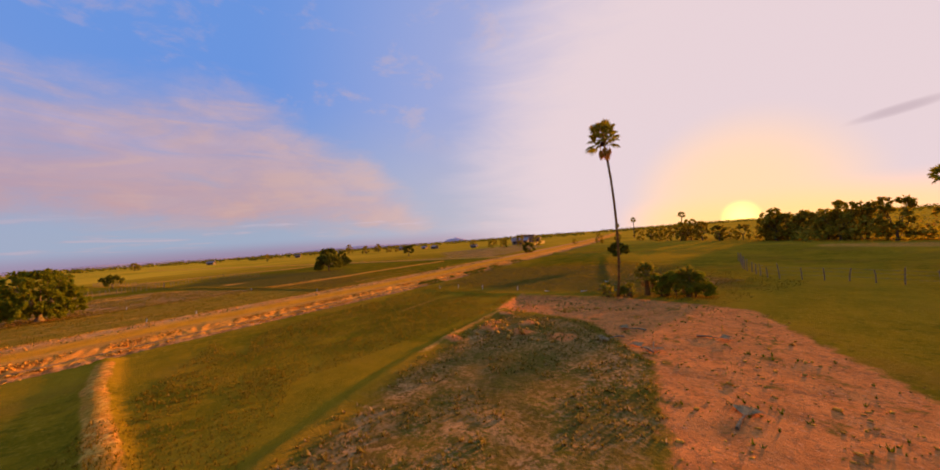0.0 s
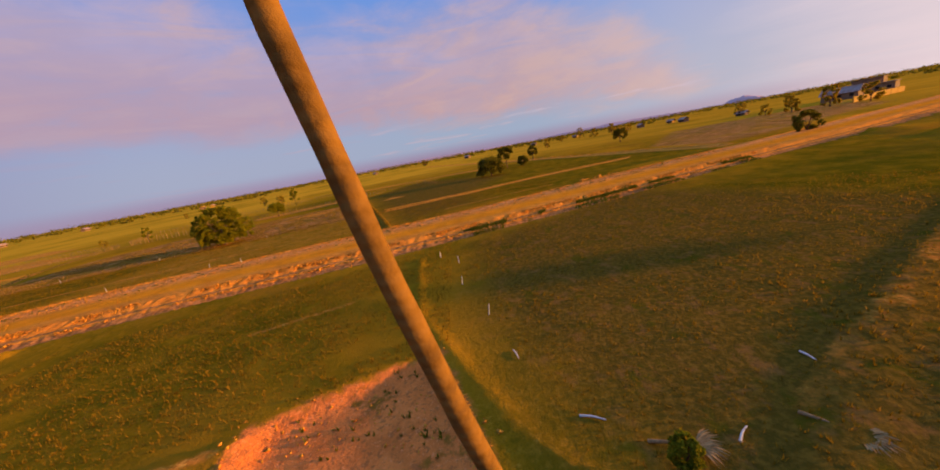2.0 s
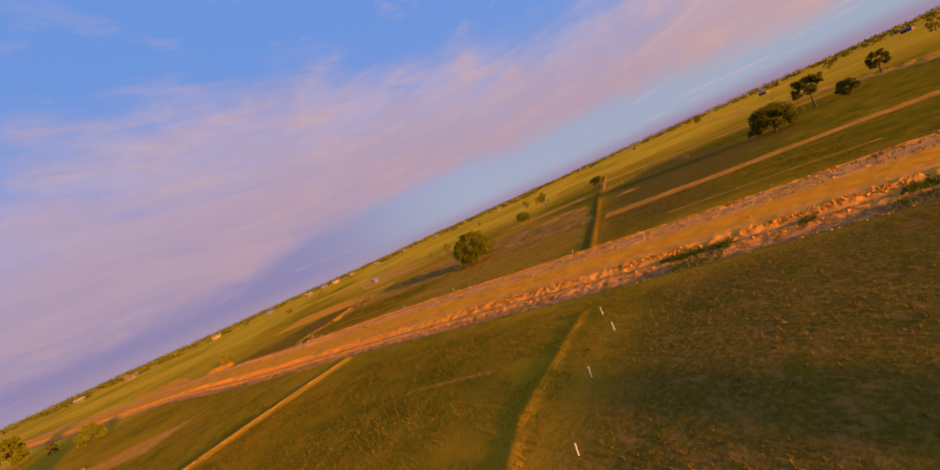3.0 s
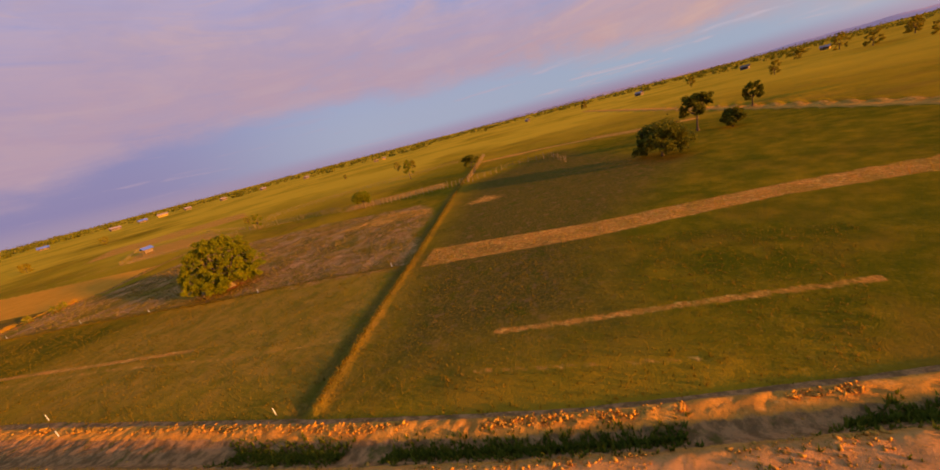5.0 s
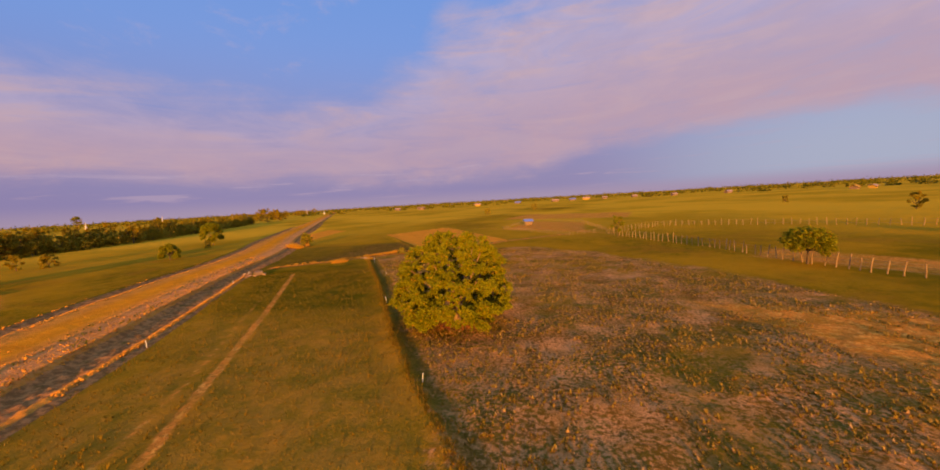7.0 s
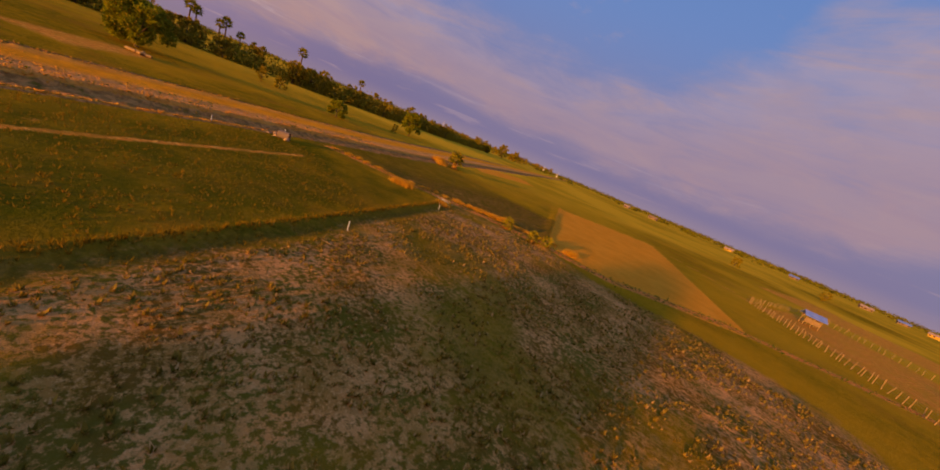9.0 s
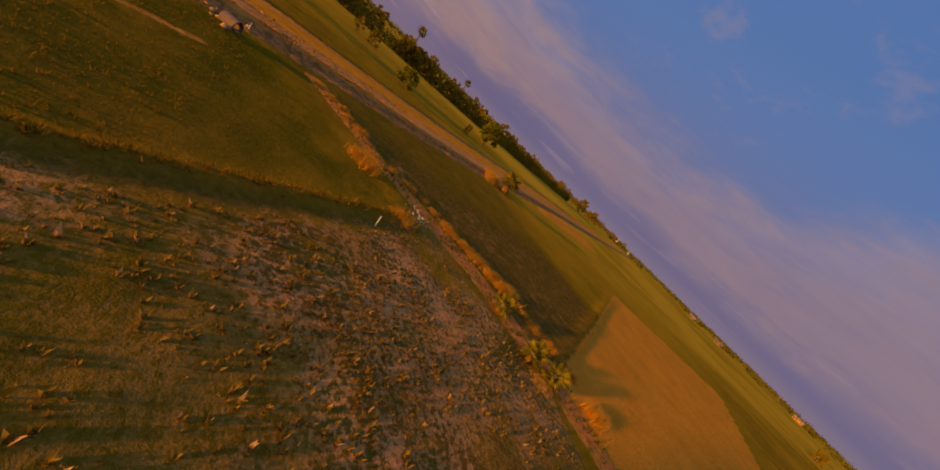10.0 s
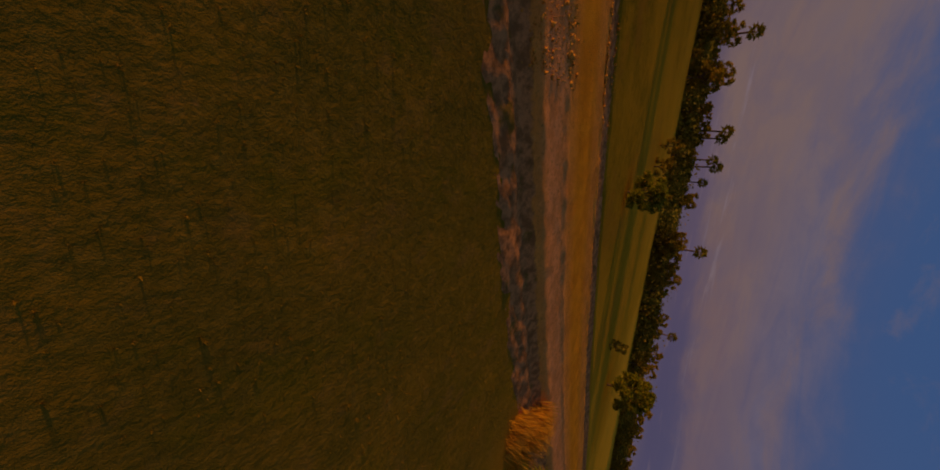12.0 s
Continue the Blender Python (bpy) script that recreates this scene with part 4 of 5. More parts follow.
tree("tree", (-104.0, 10.8), 2.8, 1.8, "low round shrub in pasture", 16, 52, 100, 0.153, 0.25, 0.12, LEAF_DARK, 1.0, 0.2)
tree("tree", (-128.3, 14.0), 4.8, 1.8, "small upright tree in pasture", 17, 52, 100, 0.170, 0.4, 0.15, LEAF_DARK, 1.0, 0.35)
tree("tree", (-141.7, 46.3), 4.8, 2.6, "round tree beside a dirt track", 18, 65, 100, 0.187, 0.4, 0.2, LEAF_DARK, 1.0, 0.35)
tree("tree", (-106.3, -66.1), 5.6, 1.5, "thin upright tree in pasture", 19, 39, 100, 0.153, 0.4, 0.12, LEAF, 1.0, 0.25)
tree("tree", (-64.9, -74.0), 3.6, 1.1, "thin sapling beside a fence", 20, 31, 80, 0.119, 0.35, 0.07, LEAF, 1.0, 0.25)
tree("tree", (-22.5, 36.3), 3.2, 1.5, "small tree with a flat-topped crown in pasture", 21, 65, 120, 0.102, 0.45, 0.13, LEAF_DARK, 1.0, 0.45)
tree("tree", (-66.5, 55.6), 3.4, 1.9, "round shrub beside the dirt road", 22, 52, 100, 0.136, 0.2, 0.12, LEAF_DARK, 1.0, 0.1)
tree("tree", (14.4, -64.2), 2.9, 1.6, "small round bush lit by low sun", 23, 65, 120, 0.102, 0.3, 0.1, LEAF, 1.0, 0.12)
tree("tree", (31.6, -89.6), 5.6, 2.6, "round green tree in pasture", 24, 78, 120, 0.153, 0.3, 0.16, LEAF, 1.0, 0.2)
tree("tree", (18.0, -39.5), 5.6, 3.4, "spreading tree beside a bare patch", 25, 143, 140, 0.145, 0.3, 0.2, LEAF, 1.0, 0.15)
fan_palm((-3.9, -77.4, 0), 1.4, "bushy fan palm beside the dirt road", 26, [(0, 0, -0.2), (0, 0, 1.2)], 0.16, 22, 8, 0.8, 0.8, "fan_palm_shrub")

# thicket beside the tall palm
for k, (px, py, hh) in enumerate(((-4.6, 14.7, 1.5), (-1.9, 15.5, 1.1), (-7.1, 12.9, 0.3), (-5.2, 13.3, 0.35), (-3.4, 15.3, 0.9), (-6.3, 12.4, 0.2))):
    fan_palm((px, py, 0), hh, "low fan palm with green drooping leaves", 40 + k, [(0, 0, -0.2), (0, 0, hh)], 0.13, 34 if hh > 0.6 else 14, 3 if hh > 1 else 0, 0.6 if hh > 1 else 0.34, 0.44 if hh > 1 else 0.30, "fan_palm_shrub")
for k, (px, py, hh, sp) in enumerate(((-3.6, 14.9, 1.6, 0.8), (-2.7, 15.2, 1.9, 0.9), (-1.5, 15.6, 1.9, 0.9), (-1.0, 15.9, 1.1, 0.7), (-5.6, 13.2, 0.8, 0.45), (-8.5, 14.9, 0.75, 0.28))):
    tree("bush", (px, py), hh, sp, "dense dark green bush beside palms", 50 + k, 90, 130, 0.042, 0.2, 0.06, LEAF, 0.8, 0.05, 0.2, 6, "bush")


# ---- far trees ----
def wood_tree(name, seed, height, spread, label):
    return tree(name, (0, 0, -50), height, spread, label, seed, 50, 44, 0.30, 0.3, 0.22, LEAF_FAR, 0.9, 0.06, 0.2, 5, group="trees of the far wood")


KINDS = [wood_tree("tree", 70 + k, h, s, "dark leafy tree of a distant wood") for k, (h, s) in enumerate(((6.5, 3.2), (8.0, 3.6), (5.2, 3.0), (7.2, 2.6)))]
rng = np.random.default_rng(9)


def wood(line, count, depth, low=0.8, high=1.3):
    for p in along(np.array(line, float), count):
        k = KINDS[rng.integers(len(KINDS))]
        s = rng.uniform(low, high)
        copy_thing(k, pose(p[0] + rng.normal() * depth, p[1] + rng.normal() * depth, -0.1, 0, 0, rng.uniform(0, 360)) @ Matrix.Diagonal((s, s, s, 1)))


wood([(70, 40), (72, -10), (74, -50), (80, -90), (100, -140), (150, -230)], 135, 3.0, 0.62, 1.0)
wood([(66, 30), (68, -50), (74, -90), (96, -140)], 26, 2.5, 0.28, 0.5)
wood([(-24, 95), (-8, 86)], 12, 2.0, 0.75, 1.0)
wood([(-64, 118), (-44, 106), (-22, 94)], 14, 3.0, 0.55, 0.85)
wood([(-6, 84), (10, 78), (30, 70), (60, 54), (72, 38)], 40, 2.5, 0.85, 1.15)
wood([(150, -230), (260, -420), (420, -700)], 26, 10.0, 0.9, 1.4)
for px, py, sc in ((-327, -11, 0.9), (-237, 25, 0.8), (-370, 94, 1.1), (-191, 112, 0.7), (-217, 148, 0.9), (-191, 161, 0.8), (-104, 134, 0.5), (-98, 141, 0.55),
                   (-91, 102, 0.3), (-86, 110, 0.3), (-78, 103, 0.32), (-76, 110, 0.5), (-73, 120, 0.7), (-68, 121, 0.75), (-55, 108, 0.5), (-50, 112, 0.75), (-45, 110, 0.7), (-73, 145, 0.8),
                   (-382, 48, 1.2), (-370, 65, 1.2), (-305, 66, 1.1), (-341, 88, 1.2), (-267, 76, 0.9), (-259, 80, 0.9), (-146, 96, 0.6), (-138, 99, 0.8), (-130, 104, 0.9), (-122, 108, 0.8),
                   (-137, -105, 0.55), (-139, -98, 0.6), (-71, -97, 0.3), (-147, -160, 0.4), (-465, -128, 1.2), (-440, -120, 1.0), (-30, -190, 0.6), (-55, -230, 0.6), (24, -81, 0.28), (35, -60, 0.45), (37, -57, 0.4)):
    k = KINDS[rng.integers(len(KINDS))]
    copy_thing(k, pose(px, py, -0.05, 0, 0, rng.uniform(0, 360)) @ Matrix.Diagonal((sc, sc, sc, 1)))


def undergrowth(line, count, tall, seed):
    """The dense lower leaves of a wood, past counting."""
    r = np.random.default_rng(seed)
    c = along(np.array(line, float), count) + r.normal(size=(count, 2)) * 2.2
    h = tall * (0.45 + 0.75 * r.random(count))
    hubs = np.repeat(np.c_[c, h * 0.5], 60, 0)
    pts = hubs + r.normal(size=hubs.shape) * np.c_[np.repeat(h, 60) * 0.42, np.repeat(h, 60) * 0.42, np.repeat(h, 60) * 0.27]
    pts[:, 2] = np.clip(pts[:, 2], 0.1, None)
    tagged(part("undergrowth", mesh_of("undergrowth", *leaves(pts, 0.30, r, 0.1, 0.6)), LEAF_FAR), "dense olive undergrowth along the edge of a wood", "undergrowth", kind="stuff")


undergrowth([(70, 40), (71, -10), (73, -50), (79, -90), (99, -140), (149, -230)], 620, 4.6, 33)
undergrowth([(-24, 95), (-6, 84), (10, 78), (30, 70), (60, 54), (72, 38)], 200, 3.8, 34)


def far_palm(seed, tall):
    r = np.random.default_rng(seed)
    ob = thing("palm_tree", (0, 0), "slim fan palm rising above a distant wood", "palm tree", "palms of the far wood")
    part("trunk", mesh_of("trunk", *tube(along(np.array([[0, 0, 0], [0.2, 0.1, tall * 0.5], [0.1, 0.3, tall]]), 8), np.linspace(0.26, 0.18, 8), 6), True), BARK, ob)
    pieces = []
    for k in range(20):
        el = radians(80 - 130 * (k + 0.5) / 20)
        m = Matrix.Translation((0.1, 0.3, tall)) @ Euler((0, -el, k * 2.4)).to_matrix().to_4x4() @ Euler((r.uniform(-0.6, 0.6), 0, 0)).to_matrix().to_4x4()
        pieces.append(turned(m, fan(r, 1.0, 0.95, 250, 12, 0.2)[1]))
    part("crown", mesh_of("crown", *join_arrays(pieces)), FROND, ob)
    return ob


PALM = far_palm(3, 10.0)
for px, py, sc in ((78, -74.5, 0.95), (78, -47.2, 0.92), (79, -48.8, 0.86), (77.6, -53.4, 0.78), (78.5, -55.2, 0.88), (79, -58.5, 0.70), (76, -28, 1.0), (92, -100, 0.85), (-102, 160, 0.95), (-71, 149, 0.95), (-98, 141, 0.7), (4, 80, 1.0), (9, 79, 0.85), (34, 66, 0.9)):
    copy_thing(PALM, pose(px, py, 0, 0, 0, rng.uniform(0, 360)) @ Matrix.Diagonal((sc, sc, sc, 1)))
KINDS.append(PALM)
for k in KINDS:
    for o in (*k.children_recursive, k):
        bpy.data.objects.remove(o)


def far_belt():
    """Low woods and hedges towards the horizon, past counting."""
    r = np.random.default_rng(31)
    pts = []
    for ring, n, tall in ((520, 600, 3.4), (760, 1500, 4.5), (1100, 2200, 7.0), (1700, 2800, 11.0)):
        a = r.uniform(0, 2 * np.pi, n)
        keep = smooth_noise(a * 9, a * 0 + ring, 1.0, 32) > (0.50 if ring < 700 else 0.15)
        a = a[keep]
        d = ring * r.uniform(0.9, 1.15, len(a))
        c = np.stack([d * np.cos(a) - 30, d * np.sin(a) - 20, tall * 0.5 * r.uniform(0.5, 1.2, len(a))], 1)
        for _ in range(10):
            pts.append(c + r.normal(size=c.shape) * [tall * 0.6, tall * 0.6, tall * 0.22])
    pts = np.concatenate(pts)
    pts[:, 2] = np.clip(pts[:, 2], 0.4, None)
    tagged(part("far_woods", mesh_of("far_woods", *leaves(pts, 1.7, r, 0, 0.7)), LEAF_DARK), "low dark belt of distant woods and hedges", "woods", kind="stuff")


far_belt()


def hill(at, length, tall):
    u = np.linspace(-1, 1, 41)
    v = np.linspace(-1, 1, 15)
    uu, vv = np.meshgrid(u, v)
    z = tall * np.clip(1 - uu**2, 0, 1) ** 1.4 * np.clip(1 - vv**2, 0, 1) * (0.75 + 0.5 * smooth_noise(uu * 6 + 20, vv * 3 + 9, 1.0, 40))
    turn = math.atan2(at[1], at[0]) + math.pi / 2
    x, y = uu * length / 2, vv * length / 5
    p = np.stack([x * math.cos(turn) - y * math.sin(turn), x * math.sin(turn) + y * math.cos(turn), z - 1], -1).reshape(-1, 3)
    i, j = np.meshgrid(np.arange(14), np.arange(40), indexing="ij")
    k = i * 41 + j
    ob = part("hill", mesh_of("hill", p, np.stack([k, k + 1, k + 42, k + 41], -1).reshape(-1, 4), True), HAZED_HILL, at=(*at, 0))
    tagged(ob, "low hill on the horizon, violet haze in its colour", "hill", kind="structure")


hill((-2700, 1450), 260, 36)
hill((-3000, 700), 1500, 26)
hill((-3000, -900), 2200, 22)


# ---- fences ----
def post_mesh(seed, tall, radius):
    r = np.random.default_rng(seed)
    line = along(np.array([[0, 0, -0.3], [r.uniform(-0.03, 0.03), r.uniform(-0.03, 0.03), tall * 0.5], [r.uniform(-0.06, 0.06), r.uniform(-0.06, 0.06), tall]]), 5)
    v, f = tube(line, np.linspace(radius * 1.1, radius * 0.85, 5), 6)
    v = np.r_[v, line[-1:] + [[0, 0, 0.02]]]
    top = 24 + np.arange(6)
    cap = np.stack([top, 24 + (np.arange(6) + 1) % 6, np.full(6, 30), np.full(6, 30)], 1)
    me = bpy.data.meshes.new("post")
    me.from_pydata(v.tolist(), [], f.tolist() + [c[:3].tolist() for c in cap])
    me.materials.append(POST)
    return me


POSTS = [post_mesh(k, 1.25 + 0.12 * (k % 3), 0.055) for k in range(5)]


def fence(line, spacing, label, wires=(0.45, 0.85, 1.15), scale=0.85):
    pts = along(np.array(line, float), max(2, int(sum(math.dist(a, b) for a, b in zip(line, line[1:])) / spacing)))
    ob = thing("fence", (0, 0), label, "fence", "fences of the pasture")
    r = np.random.default_rng(int(abs(line[0][0] * 10)))
    for p in pts:
        post = part("post", POSTS[r.integers(5)], POST, ob)
        post.matrix_local = pose(p[0] + r.normal() * 0.08, p[1] + r.normal() * 0.08, 0.0, r.normal() * 3, r.normal() * 3, r.uniform(0, 360)) @ Matrix.Diagonal((scale, scale, scale * r.uniform(0.85, 1.1), 1))
    for h in wires:
        part("wire", mesh_of("wire", *tube(np.c_[pts, np.full(len(pts), h * scale)], np.full(len(pts), 0.009), 4)), POST, ob)
    return ob


fence([(-131, -55), (-110, -43.2), (-87.5, -30.6)], 0.95, "row of wooden fence posts along a dyke")
fence([(-87.5, -30.6), (-80.1, -38.9), (-76.7, -43.6), (-74.2, -50.4), (-72.4, -59.6), (-69.0, -67.0), (-64.5, -78.4)], 0.8, "wire fence of pale uneven wooden posts")
fence([(-64.9, -79.5), (-77, -89.6), (-88, -87), (-98, -81), (-125, -62)], 1.1, "long wire fence across the pasture")
fence([(-43.8, -97.6), (-50, -89.5), (-57.5, -78.5)], 0.55, "close row of pen posts", scale=0.6)
fence([(-57.5, -78.5), (-65.5, -83.5), (-64.5, -111), (-51, -125)], 0.9, "close row of pen posts", scale=0.6)
fence([(-43.8, -97.6), (-51, -125)], 0.9, "close row of pen posts", scale=0.6)
fence([(-87.5, -29.5), (-99, -27), (-104, -20), (-94, -13)], 1.6, "post fence of a small cattle yard")
fence([(-9, 42), (-4.8, 32.5), (-1.0, 26.9), (3.3, 27.4), (11, 26), (20, 24)], 1.3, "wire fence of thin dark posts")


# ---- hut, houses and spires ----
def gable(sx, sy, rise, over, thick):
    """A ridged roof of two sloped sheets, ridge along x."""
    bm = bmesh.new()
    for side in (-1, 1):
        a, b = sx / 2 + over, sy / 2 + over
        drop = rise * over / (sy / 2)
        top = [bm.verts.new((q * a, 0, rise + thick)) for q in (-1, 1)]
        low = [bm.verts.new((q * a, side * b, -drop + thick)) for q in (1, -1)]
        face = bm.faces.new((*top, *low))
        ext = bmesh.ops.extrude_face_region(bm, geom=[face])
        bmesh.ops.translate(bm, vec=(0, 0, -thick), verts=[v for v in ext["geom"] if isinstance(v, bmesh.types.BMVert)])
    bmesh.ops.recalc_face_normals(bm, faces=bm.faces)
    me = bpy.data.meshes.new("roof")
    bm.to_mesh(me)
    bm.free()
    return me


def hut(at, turn):
    ob = thing("hut", at, "small open field hut with a blue sheet roof", "hut", "", turn)
    for qx in (-1.1, 0, 1.1):
        for qy in (-0.8, 0.8):
            part("post", block(0.1, 0.1, 1.9, 0.01), POST, ob, at=(qx, qy, -0.1))
    part("floor", block(2.3, 1.7, 0.08, 0.01), POST, ob, at=(0, 0, 0.55))
    part("wall", block(2.2, 0.05, 0.7, 0.01), PLASTER, ob, at=(0, 0.8, 0.65))
    part("wall", block(0.05, 1.5, 0.7, 0.01), PLASTER, ob, at=(-1.1, 0, 0.65))
    part("roof", gable(2.5, 1.9, 0.55, 0.35, 0.04), BLUE, ob, "blue metal sheet roof", (0, 0, 1.8))
    ob.scale = (0.75, 0.75, 0.8)


hut((-50.1, -104.5), 20)


def house(at, sx, sy, tall, turn, label, wall=None, roof=None, windows=3, flat=False):
    ob = thing("house", at, label, "house", "", turn)
    body = part("wall", block(sx, sy, tall, 0.03), wall or PLASTER, ob, at=(0, 0, -0.1))
    if flat:
        part("roof", block(sx + 0.8, sy + 0.8, 0.3, 0.03), roof or ROOF, ob, at=(0, 0, tall - 0.1))
    else:
        part("roof", gable(sx, sy, sy * 0.3, 0.6, 0.12), roof or ROOF, ob, at=(0, 0, tall - 0.1))
    part("door", block(1.0, 0.1, 2.0, 0.01), DARK, ob, at=(-sx * 0.1, -sy / 2 - 0.02, 0))
    for k in range(windows):
        x = sx * ((k + 0.5) / windows - 0.5)
        if abs(x + sx * 0.1) > 0.9:
            for side in (-1, 1):
                w = part("window", block(1.1, 0.1, 1.0, 0.01, -0.5), DARK, ob, at=(x, side * (sy / 2 + 0.02), tall * 0.52))
                part("sill", block(1.3, 0.18, 0.08, 0.01), PLASTER, w, at=(0, side * 0.05, -0.56))


house((-176, 150), 15, 8, 3.4, 42, "long low house with a pale flat roof", PLASTER, PLASTER, 5, True)
house((-186, 158), 9, 7, 5.8, 42, "two-storey pale house with a flat roof", PLASTER, PLASTER, 3, True)
house((-164, 132), 10, 6, 2.8, 40, "low house with a rusty sheet roof")
ochre = thing("boundary_wall", (-139, 124), "ochre painted boundary wall along the road", "wall", "", 122)
for k in range(7):
    part("panel", block(4.4, 0.18, 1.7, 0.02), YELLOW, ochre, at=(k * 4.6 - 13.8, 0, -0.1))
    part("pier", block(0.3, 0.3, 1.9, 0.02), YELLOW, ochre, at=(k * 4.6 - 16.1, 0, -0.1))
for px, py, sx, sy, tall, turn, wall, roof in (
        (-190, 112, 7, 5, 2.4, 30, PLASTER, ROOF), (-268, 118, 11, 7, 3.4, 10, PLASTER, ROOF), (-300, 122, 9, 7, 3.2, 25, YELLOW, ROOF), (-340, 112, 12, 8, 4, 5, PLASTER, ROOF),
        (-92, -512, 16, 8, 4, 15, PLASTER, ROOF), (-118, -530, 14, 8, 4, 5, PLASTER, BLUE), (-142, -556, 18, 9, 4.5, -10, YELLOW, ROOF), (-165, -540, 12, 8, 4, 0, PLASTER, ROOF),
        (-277, -443, 14, 8, 4, 30, PLASTER, ROOF), (-294, -313, 13, 8, 3.6, 40, PLASTER, YELLOW), (-310, -318, 10, 7, 3.4, 35, YELLOW, ROOF), (86, -450, 16, 9, 4, 0, PLASTER, PLASTER),
        (130, -480, 12, 8, 4, 10, PLASTER, ROOF), (-40, -500, 13, 8, 3.8, -5, PLASTER, BLUE), (20, -520, 15, 8, 4, 0, YELLOW, ROOF), (-200, -520, 12, 8, 4, 12, PLASTER, ROOF),
        (-235, -480, 12, 8, 4, 20, PLASTER, ROOF), (-420, -60, 12, 8, 4, 60, PLASTER, ROOF), (-440, 20, 10, 8, 4, 70, PLASTER, PLASTER), (-460, -200, 12, 8, 4, 50, PLASTER, ROOF), (-450, 70, 10, 7, 4, 70, YELLOW, ROOF)):
    house((px, py), sx * 0.55, sy * 0.5, tall * 0.6, turn, "distant village house with a sheet roof", wall, roof, 4)


def spire(at, tall):
    ob = thing("spire", at, "slender white spire above distant trees", "spire")
    part("base", block(tall * 0.16, tall * 0.16, tall * 0.3, 0.1), WHITE, ob, at=(0, 0, -0.1))
    part("shaft", mesh_of("shaft", *tube(along(np.array([[0, 0, tall * 0.28], [0, 0, tall * 0.55], [0, 0, tall]]), 8), [tall * 0.06, tall * 0.055, tall * 0.035, tall * 0.03, tall * 0.022, tall * 0.016, tall * 0.01, tall * 0.004], 8), True), WHITE, ob)


for px, py, tall in ((351, -335, 22), (300, -360, 14), (450, -330, 18), (339, -575, 20), (420, -500, 16), (520, -640, 20), (270, -520, 16)):
    spire((px, py), tall * 0.55)


# ---- small things on the ground ----
def stake(at, tall, lean, turn):
    ob = thing("survey_stake", at, "thin white wooden survey stake in the grass", "stake", "survey stakes", turn)
    ob.rotation_euler[0] = radians(lean)
    part("shaft", block(0.036, 0.036, tall, 0.005, -0.1), WHITE, ob)


for k, (px, py) in enumerate(((-15.4, 10.3), (-19.0, 8.5), (-22.6, 7.6), (-24.2, 6.0), (-51.5, -13.2), (-44.9, -25.6), (-38.6, -36.8), (-37.6, -5.5), (-31.4, -17.1), (-34.2, -47.2), (-28.7, -56.3),
                              (-31.1, -20.7), (-27.1, -28.5), (-18.2, -43.9), (-15.4, -49.1))):
    stake((px, py, float(land(np.array([px]), np.array([py]))[0])), 0.55, (k * 37 % 17) - 8, k * 50)


def stick(at, length, thick, turn, label, material):
    ob = thing("fallen_stick", at, label, "stick", "", turn)
    line = along(np.array([[-length / 2, 0, thick], [0, length * 0.05, thick * 1.6], [length / 2, 0, thick]]), 6)
    part("shaft", mesh_of("shaft", *tube(line, np.linspace(thick, thick * 0.6, 6), 6), True), material, ob)


for k, (px, py, ln, th, tu) in enumerate(((-12.5, 11.5, 0.5, 0.025, 20), (-9.8, 13.4, 0.6, 0.03, 75), (-9.3, 16.3, 0.5, 0.03, 140), (-11.6, 19.0, 0.5, 0.03, 10), (-35.6, -45.8, 0.5, 0.02, 30), (-36.6, -44.6, 0.3, 0.02, 100), (-7.6, 15.2, 0.9, 0.05, 50))):
    stick((px, py, float(land(np.array([px]), np.array([py]))[0])), ln, th, tu, "bleached fallen stick lying in grass", WHITE if k < 4 else POST)


def fallen_frond(at, turn, seed, size=0.9):
    r = np.random.default_rng(seed)
    ob = thing("fallen_frond", at, "dry tan palm frond lying on bare soil", "palm frond", "fallen fronds", turn)
    stalk, blade = fan(r, size * 0.9, size * 0.7, 110, 20, 0.05, 0.5)
    v, f = blade
    v = v.copy()
    v[:, 2] = abs(v[:, 2]) * 0.8 + 0.06
    part("blade", mesh_of("blade", v, f), DEADLEAF, ob)
    sv, sf = stalk
    part("stalk", mesh_of("stalk", sv + [0, 0, 0.05], sf, True), POST, ob)


for k, (px, py, tu) in enumerate(((0.7, 4.1, 250), (2.1, 4.3, 300), (0.8, 5.8, 200), (3.0, 6.3, 20), (7.3, -0.7, 100), (2.9, 3.0, 160), (-9.1, 14.4, 80), (-9.8, 17.6, 40))):
    fallen_frond((px, py, float(land(np.array([px]), np.array([py]))[0])), tu, 80 + k)


